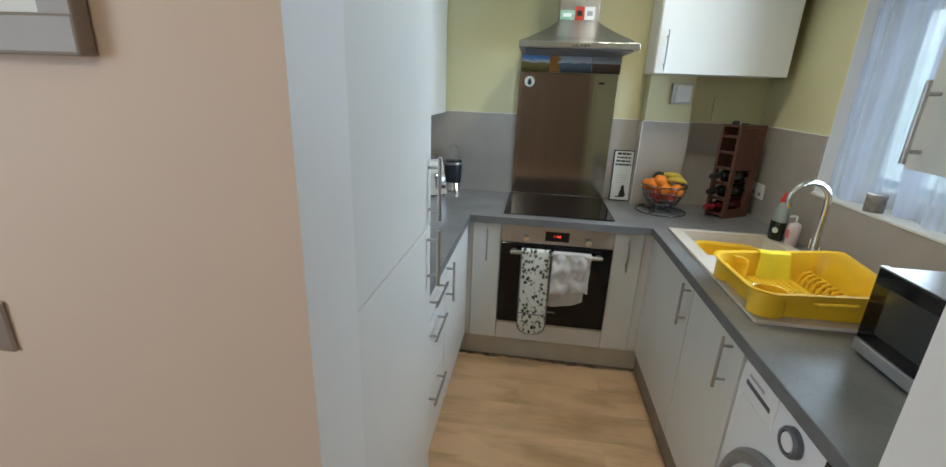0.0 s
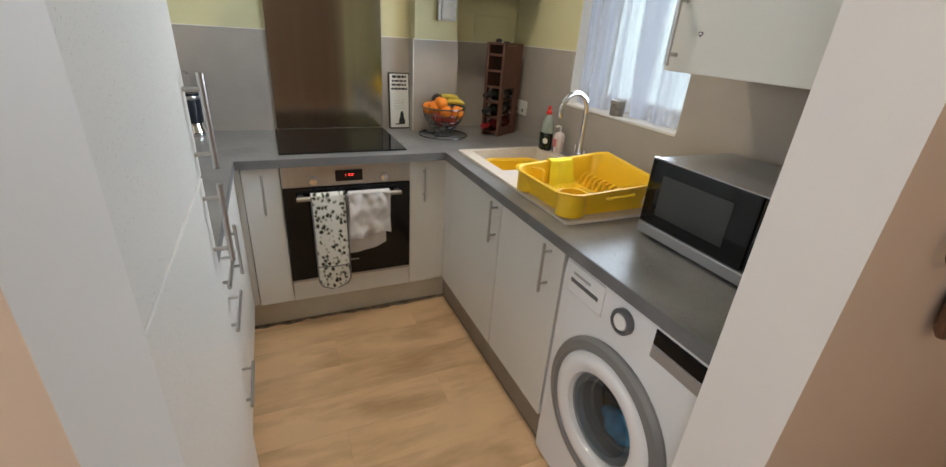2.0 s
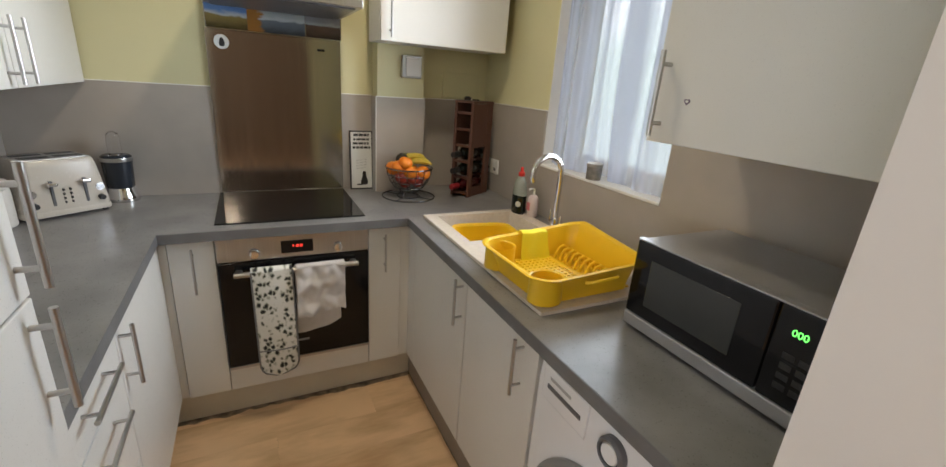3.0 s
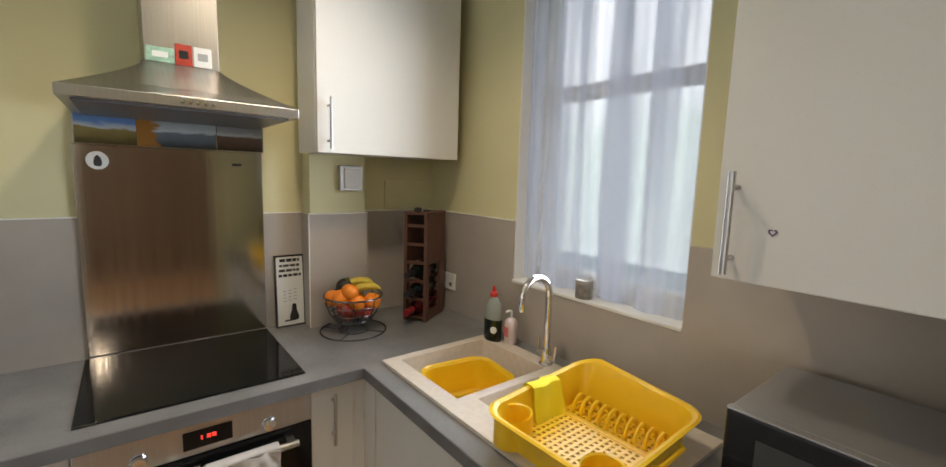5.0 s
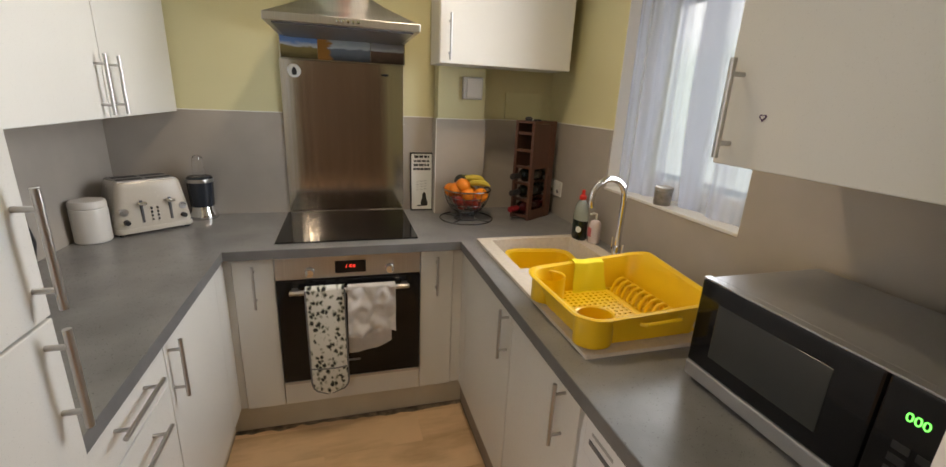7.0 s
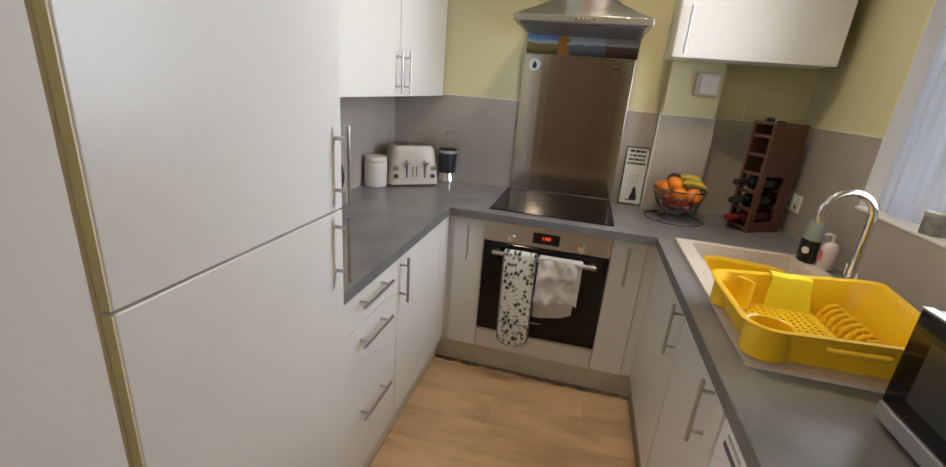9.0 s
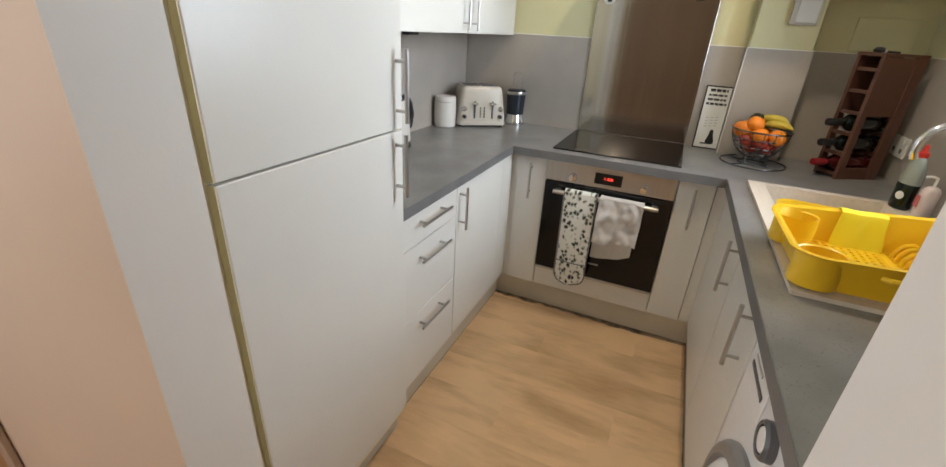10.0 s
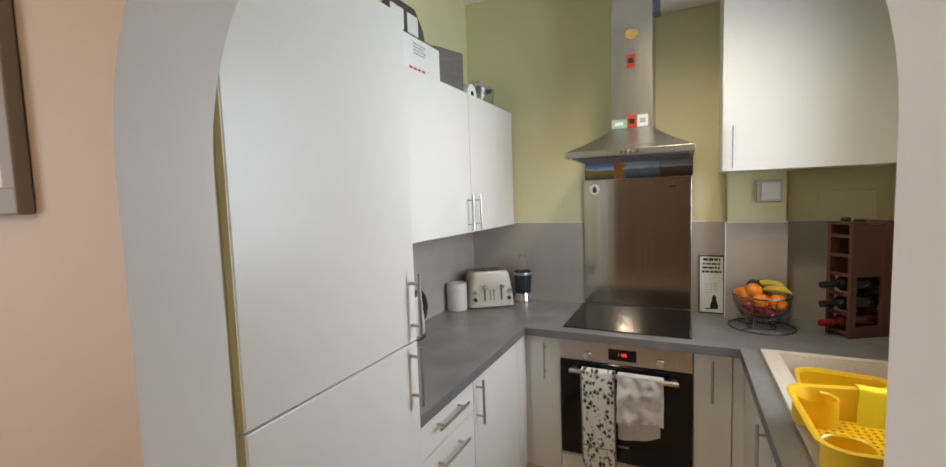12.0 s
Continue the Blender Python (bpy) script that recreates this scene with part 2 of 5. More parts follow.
def prism(outline, y0, y1):
    """A flat outline of (x, z) drawn out from y0 to y1."""
    b = bmesh.new()
    a, c = [b.verts.new((x, y0, z)) for x, z in outline], [b.verts.new((x, y1, z)) for x, z in outline]
    b.faces.new(a), b.faces.new(c[::-1])
    for i in range(len(a)):
        j = (i + 1) % len(a)
        b.faces.new((a[i], a[j], c[j], c[i]))
    return b


def bar_handle(parent, a, b, out, r=0.006, stand=0.032):
    """A round bar on two posts; a and b lie on the door's face, out is the way from it."""
    a, b, out = Vector(a), Vector(b), Vector(out)
    d = (b - a).normalized()
    bm = rod(a + out * stand, b + out * stand, r, 12)
    inset = min(0.03, (b - a).length * 0.17)
    for p in (a + d * inset, b - d * inset):
        rod(p, p + out * stand, r * 0.8, 10, bm)
    return part("handle", bm, SATIN, parent, "brushed steel bar handle", smooth=True)


def solid(name, bm, mat, label="", category="", kind="structure"):
    return tagged(part(name, bm, mat), label, category, "", kind)


# ---- the room ----
XL, XR, YB, H = -1.046, 1.14, 0.60, 2.84
Y0, Y1 = -1.778, -1.646
AC, AR, SPRING, RISE = -0.008, 0.422, 1.62, 0.42

solid("wall_back", box(XL - 0.12, XR + 0.25, YB, YB + 0.12, -0.02, H), YELLOW, "pale yellow painted kitchen back wall", "wall")
solid("wall_west", box(XL - 0.12, XL, Y1, YB, -0.02, H), YELLOW, "pale yellow painted kitchen side wall", "wall")
WY0, WY1, WZ0, WZ1 = -0.800, -0.060, 1.15, 2.40
bm = box(XR, XR + 0.25, Y1, WY0, -0.02, H)
box(XR, XR + 0.25, WY1, YB, -0.02, H, bm=bm)
box(XR, XR + 0.25, WY0, WY1, -0.02, WZ0 - 0.013, bm=bm)
box(XR, XR + 0.25, WY0, WY1, WZ1, H, bm=bm)
solid("wall_east", bm, YELLOW, "pale yellow painted wall with a window opening", "wall")

# the wall between living room and kitchen, with an arched opening through it
outline = [(-2.2, -0.02), (-2.2, H), (2.2, H), (2.2, -0.02), (AC + AR, -0.02)]
for i in range(49):
    a = math.pi * i / 48
    outline.append((AC + AR * math.cos(a), SPRING + RISE * math.sin(a)))
outline.append((AC - AR, -0.02))
bm = prism(outline, Y0, Y1)
for v in bm.verts:            # the jambs run a little askew
    if v.co.y < Y1 - 0.01 and abs(v.co.x) < 0.6:
        v.co.x = v.co.x * 1.0735 + 0.0176
arch = part("wall_arch", bm, BEIGE, smooth=True)
tagged(arch, "beige living room wall with a round-arched opening", "wall", "", "structure")
arch.data.materials.append(JAMB)
arch.data.materials.append(YELLOW)
for p in arch.data.polygons:
    if abs(p.normal.y) < 0.5 and abs(p.center.x) < 0.6 and p.center.z > 0:
        p.material_index = 1
    elif p.center.y > Y1 - 0.01:
        p.material_index = 2

bm = box(-2.32, 2.32, -5.3, Y1, H, H + 0.1)
box(XL - 0.12, XR + 0.25, Y1, YB + 0.12, H, H + 0.1, bm=bm)
solid("ceiling", bm, WHITE, "white painted ceiling", "ceiling")
solid("ceiling_soffit", box(0.135, XR, 0.33, YB, 2.54, H, 0.003), WHITE, "white boxed-in soffit under the ceiling", "soffit")
bm = box(-2.32, 2.32, -5.3, Y1, -0.1, -0.008)
box(XL - 0.12, XR + 0.25, Y1, YB + 0.12, -0.1, -0.008, bm=bm)
solid("floor", bm, SUBFLOOR, "laminate floor of oak planks in two rooms", "floor")
FLOOR = bpy.data.objects["floor"]
# living room, behind the camera
# west wall: the opening is added, out of view, to let light in
bm = box(-2.32, -2.2, -5.2, -3.8, -0.02, H)
box(-2.32, -2.2, -2.6, Y1, -0.02, H, bm=bm)
box(-2.32, -2.2, -3.8, -2.6, -0.02, 0.9, bm=bm)
box(-2.32, -2.2, -3.8, -2.6, 2.1, H, bm=bm)
solid("wall_living_west", bm, BEIGE, "unseen beige living room wall with an opening added for light", "wall")
solid("wall_living_east", box(2.2, 2.32, -5.2, Y1, -0.02, H), BEIGE, "beige painted living room wall", "wall")
# never in view: coloured dark so that the steel splashback mirrors a dim room
solid("wall_living_south", box(-2.2, 2.2, -5.3, -5.2, -0.02, H), UNSEEN_WALL, "unseen living room wall, darkened for the steel's reflection", "wall")

# boxed-in pipes in the back corner
solid("pipe_boxing", box(0.463, 0.713, 0.50, YB, 0.90, 2.54, 0.002), YELLOW, "pale yellow boxed-in pipes on the wall", "boxing")

# splash panels, 1.40 high, with a thin capping strip
ST = 1.40
bm = box(XL, 0.463, YB - 0.008, YB, 0.90, ST)
box(0.713, XR, YB - 0.008, YB, 0.90, ST, bm=bm)
solid("splash_panel_back", bm, SPLASH, "smooth grey splash panel above the worktop", "splashback")
bm = box(0.463, 0.713, 0.492, 0.50, 0.90, ST)
box(0.455, 0.463, 0.492, YB - 0.008, 0.90, ST, bm=bm)
box(0.713, 0.721, 0.492, YB - 0.008, 0.90, ST, bm=bm)
solid("splash_panel_boxing", bm, SPLASH, "grey splash panel wrapped round the pipe boxing", "splashback")
solid("splash_panel_west", box(XL, XL + 0.008, -1.032, YB - 0.008, 0.90, ST), SPLASH, "smooth grey splash panel above the worktop", "splashback")
for y0, y1, z1 in ((WY1, YB - 0.008, ST), (WY0, WY1, WZ0 - 0.012), (Y1, WY0, ST)):
    solid("splash_panel_east", box(XR - 0.008, XR, y0, y1, 0.90, z1), SPLASH, "smooth grey splash panel round the window sill", "splashback")
bm = box(XL + 0.008, 0.455, YB - 0.011, YB - 0.0005, ST, ST + 0.004)
box(0.455, 0.721, 0.489, 0.4995, ST, ST + 0.004, bm=bm)
box(0.721, XR - 0.008, YB - 0.011, YB - 0.0005, ST, ST + 0.004, bm=bm)
box(XR - 0.011, XR - 0.0005, WY1, YB - 0.011, ST, ST + 0.004, bm=bm)
box(0.4525, 0.4565, 0.4885, 0.4925, 0.902, ST, bm=bm)
solid("splash_trim", bm, TRIM, "thin white capping strip on the splash panels", "trim")

# ---- window ----
win = thing("window_1", XR + 0.17, -0.43, WZ0, label="white sash window behind a sheer curtain", category="window", kind="structure")
fx0, fx1 = XR + 0.14, XR + 0.19
bm = box(fx0, fx1, WY0, WY0 + 0.05, WZ0, WZ1, 0.004)
box(fx0, fx1, WY1 - 0.05, WY1, WZ0, WZ1, 0.004, bm=bm)
box(fx0, fx1, WY0 + 0.05, WY1 - 0.05, WZ1 - 0.06, WZ1, 0.004, bm=bm)
box(fx0, fx1, WY0 + 0.05, WY1 - 0.05, WZ0, WZ0 + 0.06, 0.004, bm=bm)
part("window_frame", bm, TRIM, win)
part("meeting_rail", box(fx0 - 0.012, fx1, WY0 + 0.05, WY1 - 0.05, 1.895, 1.95, 0.005), TRIM, win)
bm = box(fx0 + 0.008, fx1 - 0.006, -0.440, -0.420, 1.95, WZ1 - 0.06, 0.003)
part("glazing_bar", bm, TRIM, win)
for z0, z1 in ((WZ0 + 0.06, 1.895), (1.95, WZ1 - 0.06)):
    p = part("pane", box(XR + 0.164, XR + 0.168, WY0 + 0.05, WY1 - 0.05, z0, z1), PANE, win)
    p.visible_shadow = False
part("window_sill", box(XR - 0.012, XR + 0.14, WY0, WY1, WZ0 - 0.012, WZ0, 0.003), TRIM, win, "white tiled sill with a sharp edge")
bm = box(XR + 0.0, XR + 0.14, WY0, WY0 + 0.004, WZ0, WZ1)
box(XR + 0.0, XR + 0.14, WY1 - 0.004, WY1, WZ0, WZ1, bm=bm)
box(XR + 0.0, XR + 0.14, WY0 + 0.004, WY1 - 0.004, WZ1 - 0.004, WZ1, bm=bm)
part("reveal", bm, TRIM, win)


def curtain():
    b = bmesh.new()
    n, rows = 150, 10
    grid = []
    for j in range(rows + 1):
        v = j / rows
        z = WZ1 - 0.03 - v * (WZ1 - WZ0 - 0.036)
        line = []
        for i in range(n + 1):
            u = i / n
            y = WY0 + 0.005 + u * (WY1 - WY0 - 0.010)
            x = XR + 0.036 + 0.05 * v ** 4 * math.exp(-((y + 0.418) / 0.075) ** 2) + 0.007 * math.sin(u * 44 + 2.2 * math.sin(u * 7 + v)) + 0.011 * math.sin(u * 21 + 1.3 * math.sin(u * 4) + 0.5 * v) * (0.6 + 0.6 * v)
            line.append(b.verts.new((x, y, z)))
        grid.append(line)
    for a, c in zip(grid, grid[1:]):
        for i in range(n):
            b.faces.new((a[i], a[i + 1], c[i + 1], c[i]))
    t = thing("sheer_curtain", XR + 0.036, -0.43, WZ0, label="sheer white voile curtain hanging in the window", category="curtain")
    part("voile", b, VOILE, t, smooth=True)
    part("curtain_wire", rod((XR + 0.036, WY0 + 0.004, WZ1 - 0.03), (XR + 0.036, WY1 - 0.004, WZ1 - 0.03), 0.004), TRIM, t)


curtain()

# outside: ground; hedge line and pale houses as one backdrop, glowing for daylight
solid("ground", box(-400, 400, -400, 400, -0.5, -0.3), material("pale_paving", (0.62, 0.62, 0.60), 0.9, vary=0.15, scale=0.5), "pale paved ground outside the window", "ground")
bd = glow("glowing_distance", (0.84, 0.91, 0.95), 1.8)
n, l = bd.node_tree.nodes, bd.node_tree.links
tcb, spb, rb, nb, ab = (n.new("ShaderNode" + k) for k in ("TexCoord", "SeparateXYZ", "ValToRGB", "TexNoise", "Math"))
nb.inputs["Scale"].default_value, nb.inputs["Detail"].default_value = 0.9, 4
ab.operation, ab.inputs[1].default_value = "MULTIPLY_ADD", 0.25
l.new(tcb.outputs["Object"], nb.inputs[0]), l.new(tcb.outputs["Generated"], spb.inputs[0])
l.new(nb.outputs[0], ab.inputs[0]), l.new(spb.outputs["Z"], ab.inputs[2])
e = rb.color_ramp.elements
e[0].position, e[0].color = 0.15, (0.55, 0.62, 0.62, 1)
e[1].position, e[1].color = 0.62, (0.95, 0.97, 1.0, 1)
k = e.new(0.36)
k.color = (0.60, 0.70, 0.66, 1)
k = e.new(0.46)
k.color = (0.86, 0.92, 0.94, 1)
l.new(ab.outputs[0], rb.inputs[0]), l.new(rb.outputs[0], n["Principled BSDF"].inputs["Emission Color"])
solid("backdrop", box(9, 9.1, -9, 16, -0.3, 11), bd, "pale blurred backdrop of houses and trees that glows for daylight", "backdrop")


# ---- fitted units ----
def base_unit(label, x0, x1, y0, y1, face, group="base units"):
    """A base cabinet's carcass between two heights."""
    t = thing("base_cabinet", (x0 + x1) / 2, (y0 + y1) / 2, 0, label=label, category="cabinet", group=group)
    return t


def door(parent, kind, x0, x1, y0, y1, z0, z1, label=""):
    return part(kind, box(x0, x1, y0, y1, z0, z1, 0.0025), DOOR, parent, label)


FZ0, FZ1 = 0.152, 0.862
FL, FR, FB = -0.485, 0.497, 0.020     # faces of the three runs
G = 0.0015

# back run: two narrow doors either side of the oven, corner posts
for x0, x1, xh, hz in ((-0.458, -0.300, -0.377, 1), (0.300, 0.452, 0.374, 1)):
    t = base_unit("narrow cream base cabinet beside the built-in oven", x0, x1, FB, YB, "y")
    part("body", box(x0 + 0.002, x1 - 0.002, FB + 0.02, YB - 0.01, 0.15, 0.862), CARCASS, t)
    d = door(t, "door", x0 + G, x1 - G, FB, FB + 0.018, FZ0, FZ1)
    bar_handle(d, (xh, FB, 0.645), (xh, FB, 0.83), (0, -1, 0), 0.0055)
t = thing("corner_post", -0.475, 0.03, 0, label="cream corner post between two runs of cabinets", category="corner post", group="corner posts")
part("post", box(FL - 0.02, -0.460, FB + 0.012, 0.10, 0.15, 0.862, 0.001), DOOR, t)
t = thing("corner_post", 0.475, 0.03, 0, label="cream corner post between two runs of cabinets", category="corner post", group="corner posts")
part("post", box(0.454, FR + 0.02, FB + 0.012, 0.10, 0.15, 0.862, 0.001), DOOR, t)

# left run: three drawers and a door
t = base_unit("cream base cabinet with three drawers", -1.08, FL, -1.024, -0.612, "x")
part("body", box(XL + 0.005, FL - 0.02, -1.022, -0.614, 0.15, 0.862), CARCASS, t)
for z0, z1, hz in ((0.738, 0.862, 0.817), (0.458, 0.735, 0.680), (FZ0, 0.455, 0.403)):
    d = door(t, "drawer_front", FL - 0.018, FL, -1.024 + G, -0.612 - G, z0, z1)
    bar_handle(d, (FL, -0.922, hz), (FL, -0.716, hz), (1, 0, 0), 0.0055)
t = base_unit("cream base cabinet with one door", -1.08, FL, -0.612, -0.03, "x")
part("body", box(XL + 0.005, FL - 0.02, -0.610, -0.02, 0.15, 0.862), CARCASS, t)
d = door(t, "door", FL - 0.018, FL, -0.609, -0.105, FZ0, FZ1)
bar_handle(d, (FL, -0.584, 0.672), (FL, -0.584, 0.850), (1, 0, 0), 0.0055)
part("filler", box(FL - 0.018, FL - 0.001, -0.102, 0.03, FZ0, FZ1, 0.001), DOOR, t)

# right run: two doors under the sink
for y0, y1, hy in ((-0.612, -0.06, 0.032), (-1.055, -0.615, 0.072)):
    t = base_unit("cream base cabinet under the sink", FR, 1.08, y0, y1, "x")
    part("body", box(FR + 0.02, XR - 0.02, y0 + 0.002, y1 - 0.002, 0.15, 0.70), CARCASS, t)
    d = door(t, "door", FR, FR + 0.018, y0 + G, y1 - G, FZ0, FZ1)
    bar_handle(d, (FR, y0 + hy, 0.667), (FR, y0 + hy, 0.848), (-1, 0, 0), 0.0055)

part("filler", box(FR + 0.001, FR + 0.018, -0.057, 0.03, FZ0, FZ1, 0.001), DOOR, t)
bm = box(-0.53, 0.53, 0.072, 0.088, 0, 0.15)
box(-0.545, -0.53, -1.03, 0.072, 0, 0.15, bm=bm)
solid("plinth", bm, PLINTH, "beige plinth board under the cabinets", "plinth")
# plinth set back under the doors: its shade is put into the colour
SHADED_PLINTH = material("shaded_plinth", (0.25, 0.21, 0.17), 0.5, vary=0.12, scale=8)
solid("plinth_side", box(0.525, 0.541, -1.05, 0.072, 0, 0.15), SHADED_PLINTH, "plinth board under the sink cabinets, shade in its brown colour", "plinth")

# tall unit for the fridge freezer
t = thing("fridge_cabinet", -0.76, -1.33, 0, label="tall cream cabinet with fridge and freezer doors", category="cabinet")
part("body", box(XL + 0.005, -0.468, -1.626, -1.032, 0.10, 2.078, 0.001), OLIVE, t, "cream carcass with olive edge")
FX = -0.447
du = door(t, "door", FX - 0.02, FX, -1.613, -1.050, 1.1605, 2.08, "upper fridge door")
dl = door(t, "door", FX - 0.02, FX, -1.613, -1.050, 0.152, 1.156, "lower freezer door")
bar_handle(du, (FX, -1.076, 1.180), (FX, -1.076, 1.362), (1, 0, 0))
bar_handle(dl, (FX, -1.082, 0.976), (FX, -1.082, 1.150), (1, 0, 0))
# strip added on the cream door edges: tan carries their yellowish shade
for d, z0, z1 in ((du, 1.1615, 2.079), (dl, 0.153, 1.155)):
    part("tinted_edge", box(FX - 0.0195, FX - 0.001, -1.6158, -1.6133, z0, z1), TINTED_EDGE, d, "door edge with its yellowish shade put into the colour")
part("plinth_board", box(-0.53, -0.50, -1.62, -1.035, 0, 0.10), PLINTH, t)

# worktop: one piece round three sides, hob and sink let in
wt = thing("worktop", 0, 0, 0.862, label="slate grey worktop round three sides of the kitchen", category="worktop")
for x0, x1, y0, y1 in ((XL + 0.008, -0.475, -1.030, YB - 0.008), (-0.475, 0.477, -0.014, YB - 0.008), (0.477, 0.60, -1.652, YB - 0.008), (0.60, 1.005, -0.03, YB - 0.008),
                       (0.60, 1.005, -1.652, -0.56), (1.005, XR - 0.008, -1.652, YB - 0.008)):
    part("slab", box(x0, x1, y0, y1, 0.862, 0.90), WORKTOP, wt)
bm = box(-0.476, -0.4735, -1.031, -0.014, 0.8615, 0.8985)
box(-0.476, 0.478, -0.0165, -0.013, 0.8615, 0.8985, bm=bm)
box(0.4745, 0.478, -1.652, -0.0165, 0.8615, 0.8985, bm=bm)
part("edging", bm, EDGE, wt, "darker grey edging strip")

# wall units
t = None
for y0, y1, h in ((-1.030, -0.651, None), (-0.648, -0.047, "hi"), (-0.044, 0.588, "lo")):
    t = thing("wall_cabinet", -0.94, (y0 + y1) / 2, 1.395, label="cream wall cabinet above the left worktop".replace("left ", ""), category="cabinet", group="wall cabinets by the fridge")
    part("body", box(XL + 0.001, -0.757, y0, y1, 1.395, 2.100), DOOR, t)
    d = door(t, "door", -0.755, -0.737, y0 + G, y1 - G, 1.392, 2.102)
    yh = {None: y1 - 0.03, "hi": y1 - 0.046, "lo": y0 + 0.044}[h]
    bar_handle(d, (-0.737, yh, 1.405), (-0.737, yh, 1.588), (1, 0, 0), 0.0055)
t = thing("wall_cabinet", 0.76, 0.44, 1.65, label="tall cream wall cabinet beside the cooker hood", category="cabinet")
part("body", box(0.419, 1.066, 0.288, 0.488, 1.656, 2.53), DOOR, t)
d = door(t, "door", 0.420, 1.065, 0.268, 0.286, 1.654, 2.53)
bar_handle(d, (0.462, 0.268, 1.668), (0.462, 0.268, 1.858), (0, -1, 0), 0.0055)
t = thing("wall_cabinet", 0.95, -1.33, 1.39, label="cream wall cabinet above the microwave with a heart sticker", category="cabinet")
part("body", box(0.788, XR - 0.001, -1.650, -1.020, 1.398, 2.115), DOOR, t)
d = door(t, "door", 0.768, 0.786, -1.649, -1.018, 1.395, 2.118)
bar_handle(d, (0.768, -1.053, 1.41), (0.768, -1.053, 1.605), (-1, 0, 0), 0.0065)

# ---- appliances ----
def text_mesh(body, size, m, mat, parent, name="digits"):
    c = bpy.data.curves.new(name, "FONT")
    c.body, c.size, c.align_x, c.align_y, c.extrude = body, size, "CENTER", "CENTER", 0.0006
    tmp = bpy.data.objects.new("tmp_text", c)
    scene.collection.objects.link(tmp)
    me = bpy.data.meshes.new_from_object(tmp.evaluated_get(bpy.context.evaluated_depsgraph_get()))
    bpy.data.objects.remove(tmp)
    me.transform(m)
    bm = bmesh.new()
    bm.from_mesh(me)
    bpy.data.meshes.remove(me)
    return part(name, bm, mat, parent)


RED_LED, GREEN_LED = glow("red_led", (1.0, 0.05, 0.03), 4.0), glow("green_led", (0.15, 1.0, 0.12), 3.0)
GREY_PRINT = material("grey_print", (0.35, 0.35, 0.35), 0.5)

ov = thing("oven", 0, 0.3, 0.26, label="built-in oven with steel panel and black glass door", category="oven")
part("body", box(-0.285, 0.285, 0.05, 0.56, 0.265, 0.855), DARKGREY, ov)
part("control_panel", box(-0.2975, 0.2975, 0.006, 0.05, 0.758, 0.860, 0.003), STEEL, ov, "brushed steel control panel")
dr = part("oven_door", box(-0.2975, 0.2975, 0.004, 0.048, 0.274, 0.755, 0.004), BLACK_GLASS, ov, "black glass oven door")
part("door_trim", box(-0.2975, 0.2975, 0.002, 0.048, 0.262, 0.274, 0.002), STEEL, ov)
part("display", box(-0.063, 0.063, 0.003, 0.010, 0.778, 0.832, 0.001), BLACK_GLASS, ov)
bm = bmesh.new()
for i, w in enumerate((0.004, 0.010, 0.010)):
    for dz in (0.0, 0.0075):
        box(-0.018 + i * 0.014, -0.018 + i * 0.014 + w, 0.0015, 0.003, 0.803 + dz, 0.8055 + dz, bm=bm)
part("display_digits", bm, RED_LED, ov, "small red lit digits")
for x in (-0.164, 0.164):
    k = lathe([(0, 0), (0.021, 0), (0.021, 0.006), (0.0175, 0.010), (0.0165, 0.024), (0, 0.026)], 24, m=pose(x, 0.006, 0.790, 90, 0, 0))
    part("knob", k, CHROME, ov, smooth=True)
bm = rod((-0.243, -0.036, 0.716), (0.243, -0.036, 0.716), 0.011, 16)
for x in (-0.225, 0.225):
    box(x - 0.012, x + 0.012, -0.036, 0.004, 0.708, 0.724, 0.002, bm=bm)
part("door_handle", bm, SATIN, dr, smooth=True)
part("badge", box(-0.022, 0.028, 0.002, 0.004, 0.352, 0.360), GREY_PRINT, dr)
hs = thing("oven_housing", 0, 0.3, 0.15, label="cream oven housing with a plain panel below", category="cabinet", group="base units")
part("panel", box(-0.2985, 0.2985, FB, FB + 0.018, FZ0, 0.259, 0.002), DOOR, hs)
part("body", box(-0.2985, 0.2985, FB + 0.03, YB - 0.01, 0.15, 0.2615), CARCASS, hs)

hb = thing("hob", 0, 0.315, 0.90, label="black glass hob let into the worktop", category="hob")
part("glass", box(-0.295, 0.295, 0.055, 0.575, 0.9015, 0.9065, 0.002), BLACK_GLASS, hb)
part("seal", box(-0.2965, 0.2965, 0.0535, 0.5765, 0.9003, 0.9015), BLACK, hb, "thin black rubber seal")
sp = thing("steel_splashback", 0.005, 0.586, 0.907, label="tall brushed steel splashback behind the hob", category="splashback")
part("sheet", box(-0.285, 0.297, 0.583, 0.5915, 0.907, 1.650, 0.0012), PANEL_STEEL, sp)
part("upper_sheet", box(-0.280, 0.305, 0.585, 0.5915, 1.652, 1.765, 0.001), PANEL_STEEL, sp)


